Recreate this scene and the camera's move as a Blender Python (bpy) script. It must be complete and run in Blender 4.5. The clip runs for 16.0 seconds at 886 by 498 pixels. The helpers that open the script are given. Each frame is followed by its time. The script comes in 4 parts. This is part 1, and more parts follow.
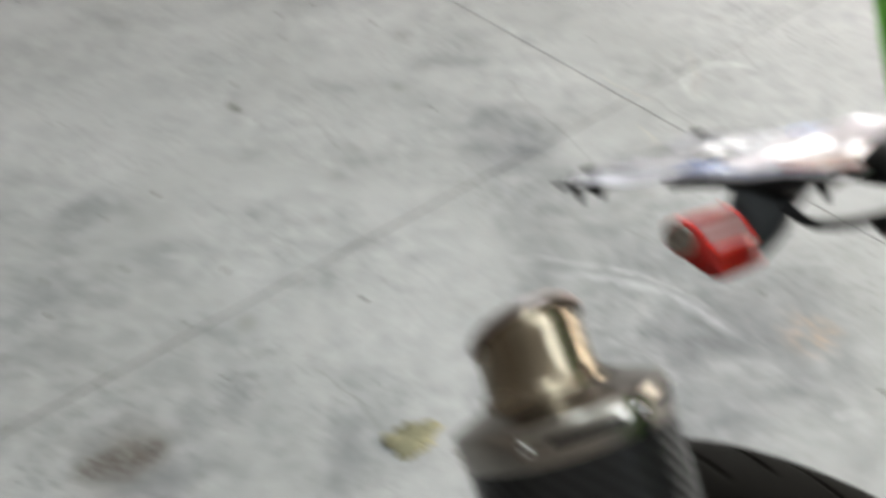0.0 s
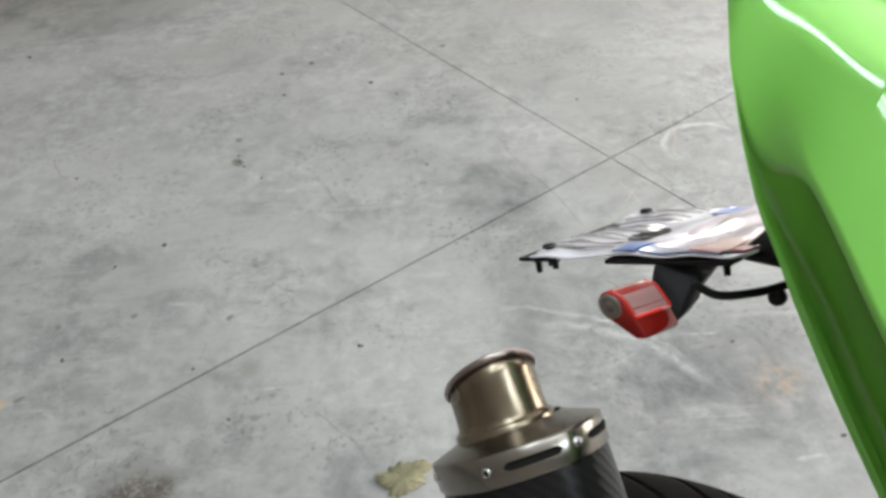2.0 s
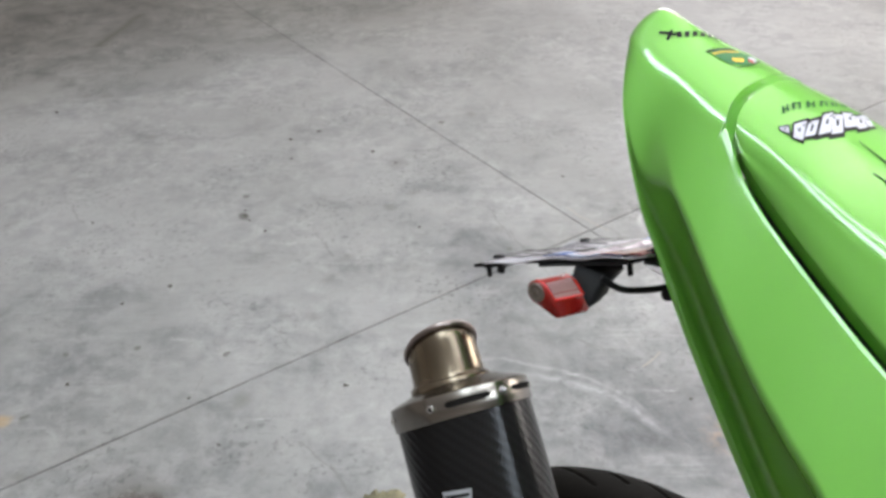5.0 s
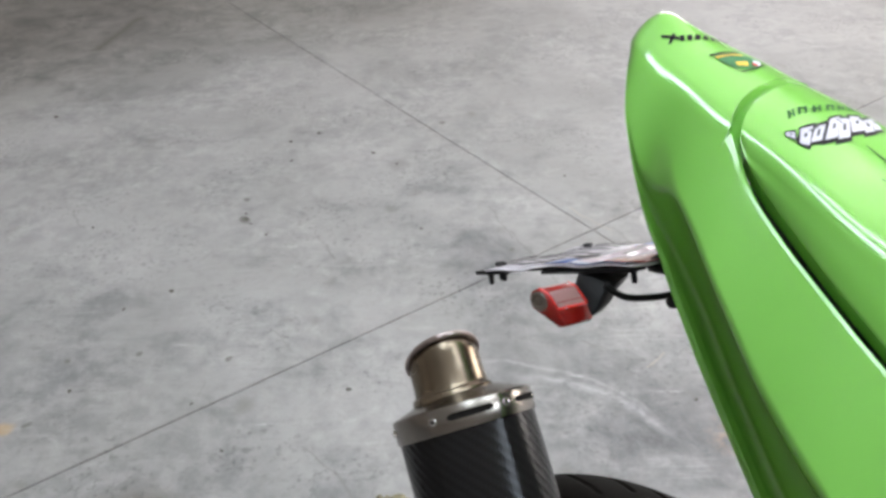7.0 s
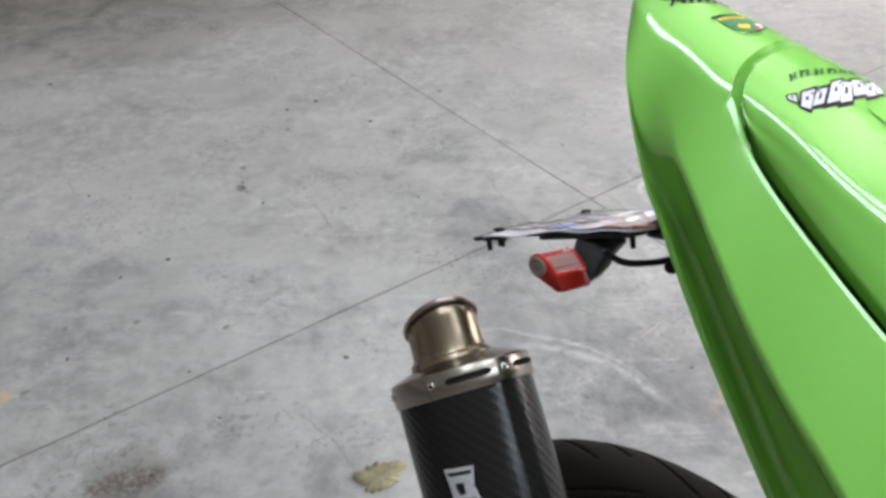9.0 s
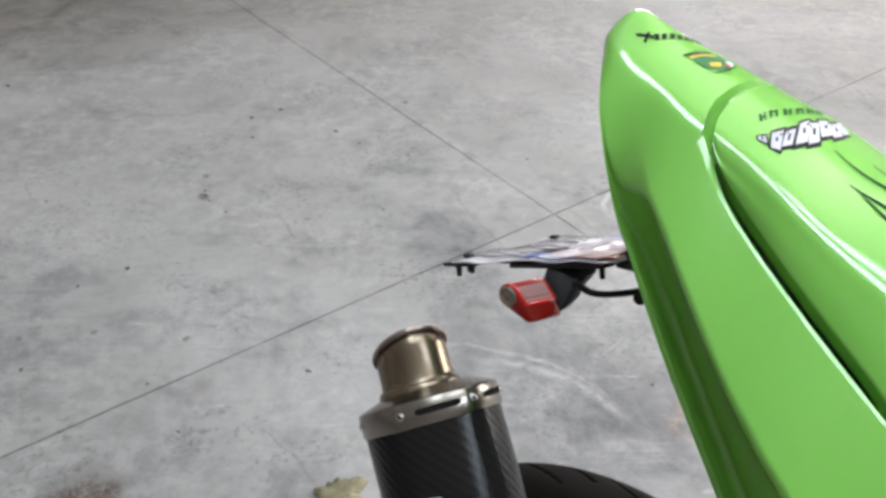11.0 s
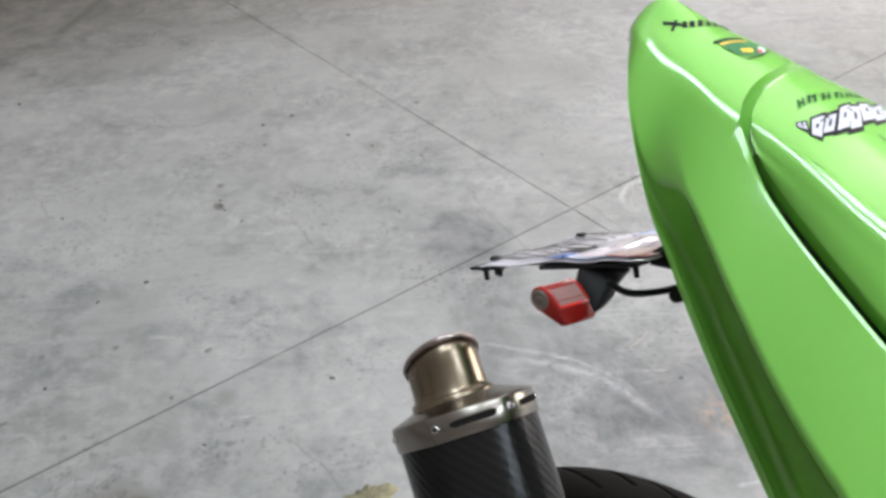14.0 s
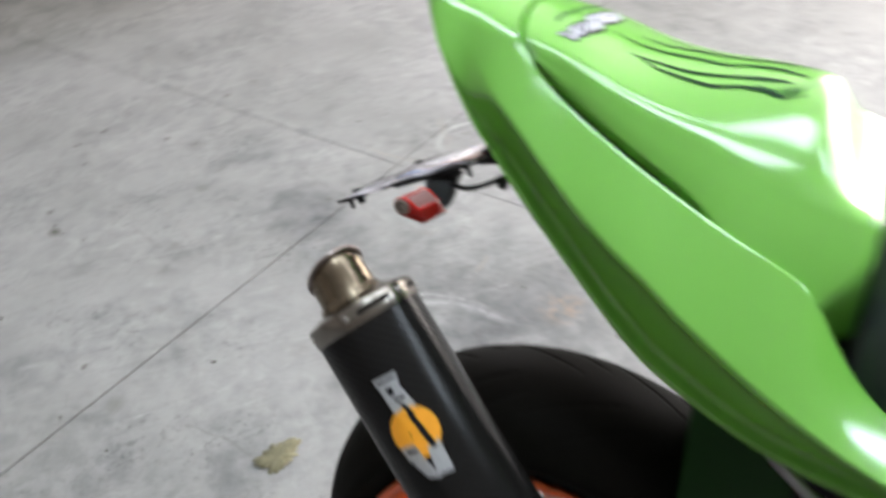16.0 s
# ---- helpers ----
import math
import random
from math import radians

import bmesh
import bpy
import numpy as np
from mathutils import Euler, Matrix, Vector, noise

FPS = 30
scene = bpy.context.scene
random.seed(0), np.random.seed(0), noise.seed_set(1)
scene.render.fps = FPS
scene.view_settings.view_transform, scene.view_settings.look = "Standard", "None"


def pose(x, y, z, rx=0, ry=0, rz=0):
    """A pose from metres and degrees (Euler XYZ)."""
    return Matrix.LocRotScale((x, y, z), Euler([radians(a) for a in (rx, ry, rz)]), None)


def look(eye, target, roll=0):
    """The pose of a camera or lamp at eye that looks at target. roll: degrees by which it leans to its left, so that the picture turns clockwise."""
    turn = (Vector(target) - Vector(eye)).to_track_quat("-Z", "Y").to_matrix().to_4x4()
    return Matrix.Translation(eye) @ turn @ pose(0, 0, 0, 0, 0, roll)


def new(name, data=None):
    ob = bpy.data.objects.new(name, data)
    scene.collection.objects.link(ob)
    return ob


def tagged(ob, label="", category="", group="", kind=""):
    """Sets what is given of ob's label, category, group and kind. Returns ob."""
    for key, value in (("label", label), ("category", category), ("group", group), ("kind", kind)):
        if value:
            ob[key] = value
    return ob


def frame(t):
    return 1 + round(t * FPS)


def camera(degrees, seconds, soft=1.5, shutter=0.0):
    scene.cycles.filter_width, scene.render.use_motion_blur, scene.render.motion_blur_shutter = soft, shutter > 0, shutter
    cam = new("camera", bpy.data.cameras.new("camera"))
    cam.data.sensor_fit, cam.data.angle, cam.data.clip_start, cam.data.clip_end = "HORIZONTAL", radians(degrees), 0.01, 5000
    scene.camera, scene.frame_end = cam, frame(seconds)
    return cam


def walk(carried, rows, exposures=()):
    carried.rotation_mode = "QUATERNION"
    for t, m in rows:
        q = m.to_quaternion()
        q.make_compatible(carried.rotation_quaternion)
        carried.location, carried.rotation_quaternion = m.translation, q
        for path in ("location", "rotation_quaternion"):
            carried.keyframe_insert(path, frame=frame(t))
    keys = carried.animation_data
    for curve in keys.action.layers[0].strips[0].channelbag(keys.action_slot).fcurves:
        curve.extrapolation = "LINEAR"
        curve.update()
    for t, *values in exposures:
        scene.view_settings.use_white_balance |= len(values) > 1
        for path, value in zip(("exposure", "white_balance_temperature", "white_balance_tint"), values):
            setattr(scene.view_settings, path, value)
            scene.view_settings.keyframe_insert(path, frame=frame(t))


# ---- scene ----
cam = camera(55.07, 16.0, soft=3.2, shutter=0.8)
PATH = [
    (0, (0.1507, 0.1928, 1.1382), (0.1274, 1.3128, 0.1407), -4.25),
    (0.1, (0.1411, 0.1896, 1.1598), (0.0808, 1.3289, 0.1859), -5.40),
    (0.5, (0.1669, 0.1407, 1.2092), (0.1214, 1.2937, 0.2508), -4.60),
    (1, (0.1617, 0.1228, 1.2253), (0.1639, 1.2882, 0.2808), -3.10),
    (1.5, (0.1584, 0.1225, 1.2224), (0.1596, 1.2802, 0.2686), -3.20),
    (2, (0.1624, 0.1175, 1.2222), (0.1506, 1.2866, 0.2825), -3.60),
    (2.5, (0.1682, 0.1088, 1.2175), (0.1522, 1.2821, 0.2832), -3.50),
    (3, (0.1852, 0.0708, 1.1949), (0.1804, 1.2598, 0.2804), -2.30),
    (3.5, (0.1871, 0.0328, 1.2006), (0.2488, 1.1579, 0.2104), 0.10),
    (4, (0.1850, -0.0189, 1.2194), (0.1811, 1.1842, 0.3236), -1.30),
    (4.2, (0.1857, -0.0357, 1.2380), (0.1732, 1.2069, 0.3978), -0.60),
    (6.3, (0.1899, -0.0478, 1.2648), (0.1921, 1.2122, 0.4509), -0.30),
    (6.5, (0.1913, -0.0455, 1.2625), (0.1927, 1.2111, 0.4433), -0.40),
    (7, (0.1888, -0.0315, 1.2600), (0.1806, 1.2227, 0.4374), -1.00),
    (7.5, (0.1883, -0.0304, 1.2556), (0.1678, 1.2225, 0.4311), -1.10),
    (8, (0.1885, -0.0337, 1.2550), (0.1746, 1.2102, 0.4168), -1.20),
    (8.5, (0.1897, -0.0352, 1.2553), (0.1905, 1.1974, 0.4005), -0.90),
    (9, (0.1874, -0.0321, 1.2553), (0.1844, 1.1928, 0.3894), -0.80),
    (9.2, (0.1882, -0.0337, 1.2581), (0.1978, 1.1891, 0.3893), -0.50),
    (11.5, (0.1789, -0.0162, 1.2681), (0.2455, 1.2154, 0.4145), 2.00),
    (12, (0.1802, -0.0138, 1.2645), (0.2352, 1.2146, 0.4054), 0.30),
    (12.5, (0.1786, -0.0138, 1.2640), (0.2265, 1.2082, 0.3954), 0.20),
    (13, (0.1744, -0.0081, 1.2632), (0.2210, 1.2225, 0.4067), -0.50),
    (13.5, (0.1722, -0.0033, 1.2639), (0.2191, 1.2268, 0.4068), -0.90),
    (14, (0.1712, -0.0004, 1.2610), (0.2101, 1.2291, 0.4027), -1.20),
    (14.5, (0.1748, 0.0025, 1.2641), (0.2172, 1.2248, 0.3957), -1.00),
    (15, (0.1857, 0.0050, 1.2641), (0.2363, 1.2128, 0.3760), -1.10),
    (15.5, (0.1725, -0.0008, 1.2772), (0.2680, 1.1817, 0.3593), -3.90),
    (15.7, (0.1574, -0.0478, 1.2903), (0.3400, 1.1024, 0.3450), -5.60),
    (15.9, (0.1273, -0.1191, 1.3037), (0.4079, 1.0396, 0.3934), -4.80),
    (16, (0.1104, -0.1627, 1.3171), (0.4337, 0.9914, 0.4151), -5.50),
]
walk(cam, [(t, look(eye, target, roll)) for t, eye, target, roll in PATH],
     exposures=((0, -0.12, 6450, 10), (1.5, -0.18, 6430, 10), (2.8, -0.18, 6430, 10), (3.5, -0.24, 6400, 11), (4.2, -0.18, 6330, 13), (7, -0.18, 6300, 15), (9, -0.20, 6300, 15), (16, -0.17, 6300, 14)))

# ---- world and light ----
world = bpy.data.worlds.new("world")
scene.world = world
world.use_nodes = True
wn = world.node_tree
sky = wn.nodes.new("ShaderNodeTexSky")
sky.sky_type, sky.sun_disc, sky.sun_elevation, sky.sun_rotation = "NISHITA", False, radians(40), radians(60)
wn.nodes["Background"].inputs["Strength"].default_value = 0.12
wn.links.new(sky.outputs["Color"], wn.nodes["Background"].inputs["Color"])
scene.view_settings.exposure = 0.0


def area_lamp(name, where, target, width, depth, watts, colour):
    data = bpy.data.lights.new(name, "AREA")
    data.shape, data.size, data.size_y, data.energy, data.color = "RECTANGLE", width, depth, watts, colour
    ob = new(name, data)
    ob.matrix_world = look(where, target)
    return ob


# unseen east doorway, added to light floor and cowl from the right
area_lamp("daylight_in_assumed_doorway", (5.1, 1.8, 1.75), (0.0, 2.2, 1.2), 4.2, 2.9, 535, (1.0, 0.95, 0.865))
# unseen north doorway, added to brighten the far floor and the plate
area_lamp("daylight_in_assumed_north_doorway", (2.6, 8.05, 1.22), (2.0, 2.0, 0.9), 1.96, 2.3, 135, (1.0, 0.97, 0.92))


# ---- materials ----
def nodes_of(name):
    m = bpy.data.materials.new(name)
    m.use_nodes = True
    return m, m.node_tree, m.node_tree.nodes["Principled BSDF"]


def add(tree, kind, **inputs):
    n = tree.nodes.new(kind)
    for key, value in inputs.items():
        n.inputs[key.replace("_", " ")].default_value = value
    return n


def ramp(tree, source, stops):
    n = tree.nodes.new("ShaderNodeValToRGB")
    while len(n.color_ramp.elements) < len(stops):
        n.color_ramp.elements.new(0.5)
    for e, (at, c) in zip(n.color_ramp.elements, stops):
        e.position, e.color = at, (*c, 1) if len(c) == 3 else c
    tree.links.new(source, n.inputs["Fac"])
    return n.outputs["Color"]


def mix(tree, kind, fac, a, b):
    n = tree.nodes.new("ShaderNodeMix")
    n.data_type, n.blend_type = "RGBA", kind
    for socket, value in ((n.inputs["Factor"], fac), (n.inputs["A"], a), (n.inputs["B"], b)):
        if isinstance(value, bpy.types.NodeSocket):
            tree.links.new(value, socket)
        elif isinstance(value, (int, float)):
            socket.default_value = value
        else:
            socket.default_value = (*value, 1)
    return n.outputs["Result"]


def maths(tree, op, a, b=0.0, clamp=False):
    n = tree.nodes.new("ShaderNodeMath")
    n.operation, n.use_clamp = op, clamp
    for socket, value in zip(n.inputs, (a, b)):
        if isinstance(value, bpy.types.NodeSocket):
            tree.links.new(value, socket)
        else:
            socket.default_value = value
    return n.outputs[0]


def noise_of(tree, coords, scale, detail=4.0, rough=0.55, distortion=0.0):
    n = add(tree, "ShaderNodeTexNoise", Scale=scale, Detail=detail, Roughness=rough, Distortion=distortion)
    tree.links.new(coords, n.inputs["Vector"])
    return n.outputs["Fac"]


def bump(tree, bsdf, height, strength, distance):
    n = add(tree, "ShaderNodeBump", Strength=strength, Distance=distance)
    tree.links.new(height, n.inputs["Height"])
    tree.links.new(n.outputs["Normal"], bsdf.inputs["Normal"])


def coords_of(tree, kind="Object"):
    return tree.nodes.new("ShaderNodeTexCoord").outputs[kind]


def surface(name, colour, rough=0.5, metal=0.0, vary=0.12, scale=60.0, coat=0.0, relief=0.0, specular=0.5, wear=0.08):
    """A plain surface with fine and coarse variation of its colour and gloss."""
    m, tree, bsdf = nodes_of(name)
    at = coords_of(tree)
    fine, coarse = noise_of(tree, at, scale, 5), noise_of(tree, at, scale * 0.12, 3)
    both = maths(tree, "ADD", maths(tree, "MULTIPLY", fine, 0.5), maths(tree, "MULTIPLY", coarse, 0.5))
    dark, light = [c * (1 - vary) for c in colour], [min(1.0, c * (1 + vary)) for c in colour]
    tree.links.new(ramp(tree, both, [(0.3, dark), (0.7, light)]), bsdf.inputs["Base Color"])
    r = maths(tree, "ADD", maths(tree, "MULTIPLY", both, wear * 2), rough - wear, True)
    tree.links.new(r, bsdf.inputs["Roughness"])
    bsdf.inputs["Metallic"].default_value = metal
    bsdf.inputs["Specular IOR Level"].default_value = specular
    bsdf.inputs["Coat Weight"].default_value = coat
    bsdf.inputs["Coat Roughness"].default_value = 0.04
    if relief:
        bump(tree, bsdf, fine, relief, 0.001)
    return m


def concrete():
    m, tree, bsdf = nodes_of("concrete")
    at = tree.nodes.new("ShaderNodeNewGeometry").outputs["Position"]
    big, mid = noise_of(tree, at, 1.3, 4, 0.6, 0.4), noise_of(tree, at, 5.5, 6, 0.68, 0.35)
    fine, grain = noise_of(tree, at, 38, 6, 0.7), noise_of(tree, at, 260, 3, 0.6)
    c = ramp(tree, big, [(0.3, (0.233, 0.231, 0.227)), (0.5, (0.309, 0.306, 0.302)), (0.72, (0.372, 0.368, 0.363))])
    c = mix(tree, "MULTIPLY", 0.75, c, ramp(tree, mid, [(0.28, (0.60, 0.61, 0.62)), (0.47, (0.95, 0.95, 0.95)), (0.7, (1.0, 1.0, 1.0))]))
    # cloudy grey blotches a hand wide, and pale rubbed places between them
    where, blotch = noise_of(tree, at, 2.6, 3, 0.6, 0.3), noise_of(tree, at, 17, 5, 0.72, 0.4)
    cloud = maths(tree, "MULTIPLY", ramp(tree, where, [(0.40, (0, 0, 0)), (0.58, (1, 1, 1))]), ramp(tree, blotch, [(0.40, (1, 1, 1)), (0.55, (0, 0, 0))]))
    c = mix(tree, "MULTIPLY", maths(tree, "MULTIPLY", cloud, 0.6), c, (0.66, 0.67, 0.685))
    rubbed = maths(tree, "MULTIPLY", ramp(tree, where, [(0.36, (0.25, 0.25, 0.25)), (0.6, (1, 1, 1))]), ramp(tree, blotch, [(0.56, (0, 0, 0)), (0.68, (1, 1, 1))]))
    c = mix(tree, "MIX", maths(tree, "MULTIPLY", rubbed, 0.2), c, (0.56, 0.56, 0.55))
    # fine dark pepper in some places, and brushed pale strokes in others
    speck = noise_of(tree, at, 62, 3, 0.6, 0.3)
    pepper = maths(tree, "MULTIPLY", ramp(tree, noise_of(tree, at, 3.4, 2, 0.5, 0.2), [(0.46, (0, 0, 0)), (0.62, (1, 1, 1))]), ramp(tree, speck, [(0.36, (1, 1, 1)), (0.45, (0, 0, 0))]))
    c = mix(tree, "MULTIPLY", maths(tree, "MULTIPLY", pepper, 0.7), c, (0.55, 0.55, 0.55))
    brush = add(tree, "ShaderNodeMapping", Rotation=(0, 0, radians(48)), Scale=(4.0, 60, 1))
    tree.links.new(at, brush.inputs["Vector"])
    lines = noise_of(tree, brush.outputs["Vector"], 1.3, 3, 0.6, 0.3)
    brushed = maths(tree, "MULTIPLY", ramp(tree, noise_of(tree, at, 2.1, 2, 0.5, 0.5), [(0.5, (0, 0, 0)), (0.62, (1, 1, 1))]), ramp(tree, lines, [(0.56, (0, 0, 0)), (0.66, (1, 1, 1))]))
    c = mix(tree, "MIX", maths(tree, "MULTIPLY", brushed, 0.14), c, (0.55, 0.55, 0.54))
    c = mix(tree, "MULTIPLY", 0.35, c, ramp(tree, fine, [(0.3, (0.66, 0.65, 0.63)), (0.5, (1, 1, 1))]))
    c = mix(tree, "MULTIPLY", 0.18, c, ramp(tree, grain, [(0.35, (0.7, 0.7, 0.7)), (0.6, (1, 1, 1))]))
    # short trowel strokes that run across the slab
    turned = add(tree, "ShaderNodeMapping", Rotation=(0, 0, radians(-28)), Scale=(3.2, 26, 1))
    tree.links.new(at, turned.inputs["Vector"])
    strokes = noise_of(tree, turned.outputs["Vector"], 1.6, 5, 0.7, 1.2)
    c = mix(tree, "MULTIPLY", 0.2, c, ramp(tree, strokes, [(0.3, (0.7, 0.7, 0.69)), (0.46, (1, 1, 1))]))
    split = tree.nodes.new("ShaderNodeSeparateXYZ")
    warp = add(tree, "ShaderNodeTexNoise", Scale=9.0, Detail=4.0)
    tree.links.new(at, warp.inputs["Vector"])
    bent = add(tree, "ShaderNodeVectorMath")
    bent.operation = "MULTIPLY_ADD"
    tree.links.new(warp.outputs["Color"], bent.inputs[0])
    bent.inputs[1].default_value = (0.05, 0.05, 0)
    tree.links.new(at, bent.inputs[2])
    tree.links.new(bent.outputs["Vector"], split.inputs["Vector"])
    px, py = maths(tree, "SUBTRACT", split.outputs["X"], 0.025), maths(tree, "SUBTRACT", split.outputs["Y"], 0.025)

    def reach(x, y):
        dx, dy = maths(tree, "SUBTRACT", px, x), maths(tree, "SUBTRACT", py, y)
        return maths(tree, "SQRT", maths(tree, "ADD", maths(tree, "MULTIPLY", dx, dx), maths(tree, "MULTIPLY", dy, dy)))

    def blot(x, y, r):
        return maths(tree, "SUBTRACT", 1.0, maths(tree, "DIVIDE", reach(x, y), r), True)

    def ring(x, y, r, w):
        off = maths(tree, "ABSOLUTE", maths(tree, "SUBTRACT", reach(x, y), r))
        return maths(tree, "SUBTRACT", 1.0, maths(tree, "DIVIDE", off, w), True)

    # grey scuffs left by turning tyres, grey clouds, and far shade put into the colour (both y > 3.5)
    patchy = maths(tree, "MULTIPLY", ramp(tree, mid, [(0.3, (1, 1, 1)), (0.62, (0.15, 0.15, 0.15))]), 1.0)
    for x, y, r, depth in ((0.28, 1.86, 0.17, 1.0), (0.30, 1.66, 0.15, 0.7), (0.10, 2.16, 0.34, 0.5), (-0.74, 1.48, 0.34, 0.5), (-0.08, 1.06, 0.22, 0.4),
                           (0.34, 1.52, 0.12, 0.4), (-0.36, 1.06, 0.26, 0.7), (-1.6, 3.9, 1.3, 0.6), (-0.5, 4.5, 0.75, 0.5), (-0.5, 2.2, 0.3, 0.25), (0.55, 1.15, 0.4, 0.4), (-0.3, 1.5, 0.3, 0.3),
                           # mottled grime by the bike, with its soft shadow put into the colour
                           (0.50, 1.24, 0.30, 0.55), (0.64, 1.34, 0.24, 0.45), (0.42, 1.50, 0.20, 0.35), (0.60, 1.10, 0.2, 0.4)):
        c = mix(tree, "MULTIPLY", maths(tree, "MULTIPLY", maths(tree, "MULTIPLY", blot(x, y, r), 1.8, True), maths(tree, "MULTIPLY", patchy, depth)), c, (0.42, 0.44, 0.46))
    # far floor darker and browner: the shade there is put into the colour
    for x, y, r, depth in ((-1.5, 4.0, 1.2, 0.45), (-0.2, 4.1, 0.8, 0.4), (-2.3, 3.1, 1.2, 0.45), (-1.9, 4.6, 1.8, 0.45)):
        far_shade = maths(tree, "MULTIPLY", maths(tree, "MULTIPLY", blot(x, y, r), 1.6, True), maths(tree, "ADD", maths(tree, "MULTIPLY", patchy, 0.35), 0.65))
        c = mix(tree, "MULTIPLY", maths(tree, "MULTIPLY", far_shade, depth), c, (0.60, 0.555, 0.475))
    for x, y, r, w, near, tone, force in ((0.272, 1.003, 0.424, 0.008, (0.46, 1.37, 0.24), (0.54, 0.54, 0.53), 0.28), (0.30, 0.98, 0.40, 0.02, (0.5, 1.3, 0.2), (0.6, 0.6, 0.6), 0.35),
                                          (0.40, 1.72, 0.15, 0.02, (0.27, 1.74, 0.17), (0.2, 0.2, 0.21), 0.5), (0.46, 1.75, 0.16, 0.012, (0.44, 1.6, 0.14), (0.22, 0.22, 0.23), 0.4),
                                          (0.86, 2.0, 0.12, 0.012, (0.82, 2.06, 0.14), (0.62, 0.62, 0.6), 0.5)):
        m_ = maths(tree, "MULTIPLY", ring(x, y, r, w), maths(tree, "MULTIPLY", blot(*near), 2.5, True))
        c = mix(tree, "MIX", maths(tree, "MULTIPLY", maths(tree, "MULTIPLY", m_, force), ramp(tree, fine, [(0.35, (0.3, 0.3, 0.3)), (0.6, (1, 1, 1))])), c, tone)
    # rust-brown spill and a faint ochre spot
    crusty = noise_of(tree, at, 85, 4, 0.65, 0.6)
    c = mix(tree, "MULTIPLY", maths(tree, "MULTIPLY", blot(-0.405, 1.008, 0.10), 0.8, True), c, (0.70, 0.66, 0.60))
    for x, y, r in ((-0.405, 1.008, 0.058), (-0.452, 0.998, 0.034), (-0.365, 1.020, 0.036)):
        c = mix(tree, "MIX", maths(tree, "MULTIPLY", maths(tree, "MULTIPLY", blot(x, y, r), 1.8, True), ramp(tree, crusty, [(0.38, (0.1, 0.1, 0.1)), (0.56, (0.85, 0.85, 0.85))])), c, (0.065, 0.053, 0.042))
    c = mix(tree, "MIX", maths(tree, "MULTIPLY", maths(tree, "MULTIPLY", blot(-0.73, 1.232, 0.025), 2.0, True), 0.6), c, (0.42, 0.27, 0.12))
    c = mix(tree, "MIX", maths(tree, "MULTIPLY", maths(tree, "MULTIPLY", blot(0.76, 1.19, 0.07), 1.5, True), ramp(tree, fine, [(0.45, (0, 0, 0)), (0.6, (0.6, 0.6, 0.6))])), c, (0.33, 0.23, 0.15))
    # scratches, each from one end to the other
    dark, tan = (0.15, 0.148, 0.14), (0.40, 0.345, 0.28)
    for x0, y0, x1, y1, wide, tone, force in (
            (0.367, 1.984, 0.479, 1.71, 0.004, dark, 0.55), (-0.108, 1.183, 0.018, 1.043, 0.004, dark, 0.55), (0.49, 1.5, 0.545, 1.465, 0.004, dark, 0.5), (0.65, 1.99, 0.73, 1.83, 0.004, dark, 0.5),
            (0.31, 2.115, 0.372, 1.944, 0.004, dark, 0.55), (-0.145, 1.925, -0.108, 1.848, 0.004, dark, 0.6), (-0.19, 1.986, -0.11, 1.855, 0.003, dark, 0.45), (0.92, 2.211, 0.95, 2.069, 0.004, dark, 0.55),
            (-0.028, 2.044, 0.039, 2.141, 0.003, dark, 0.45), (-0.353, 1.323, -0.35, 1.378, 0.003, dark, 0.5), (-0.234, 1.554, -0.162, 1.465, 0.003, dark, 0.45), (-0.912, 2.121, -0.844, 2.025, 0.004, dark, 0.5),
            (-0.495, 3.335, -0.426, 3.341, 0.006, dark, 0.6), (0.067, 3.152, 0.145, 3.157, 0.006, dark, 0.6), (-0.479, 1.047, -0.313, 1.059, 0.012, dark, 0.4),
            (0.596, 1.873, 0.622, 1.783, 0.004, tan, 0.6), (0.617, 1.838, 0.591, 1.784, 0.003, tan, 0.6), (0.541, 2.10, 0.642, 1.975, 0.004, tan, 0.5), (0.801, 2.196, 0.759, 1.963, 0.004, tan, 0.5),
            (0.498, 1.500, 0.535, 1.457, 0.004, dark, 0.5), (0.326, 1.477, 0.370, 1.428, 0.003, dark, 0.4), (0.624, 1.404, 0.676, 1.442, 0.003, tan, 0.55), (0.703, 1.318, 0.710, 1.279, 0.004, dark, 0.55), (0.677, 1.230, 0.689, 1.185, 0.003, dark, 0.3),
            (-1.3, 3.47, -1.24, 3.92, 0.035, (0.10, 0.095, 0.08), 0.85)):
        ux, uy = x1 - x0, y1 - y0
        span = math.hypot(ux, uy)
        ux, uy = ux / span, uy / span
        dx, dy = maths(tree, "SUBTRACT", px, (x0 + x1) / 2), maths(tree, "SUBTRACT", py, (y0 + y1) / 2)
        along = maths(tree, "ABSOLUTE", maths(tree, "ADD", maths(tree, "MULTIPLY", dx, ux), maths(tree, "MULTIPLY", dy, uy)))
        across = maths(tree, "ABSOLUTE", maths(tree, "SUBTRACT", maths(tree, "MULTIPLY", dx, uy), maths(tree, "MULTIPLY", dy, ux)))
        hit = maths(tree, "MULTIPLY", maths(tree, "SUBTRACT", 1.0, maths(tree, "DIVIDE", across, wide), True), maths(tree, "LESS_THAN", along, span / 2))
        c = mix(tree, "MIX", maths(tree, "MULTIPLY", hit, force), c, tone)
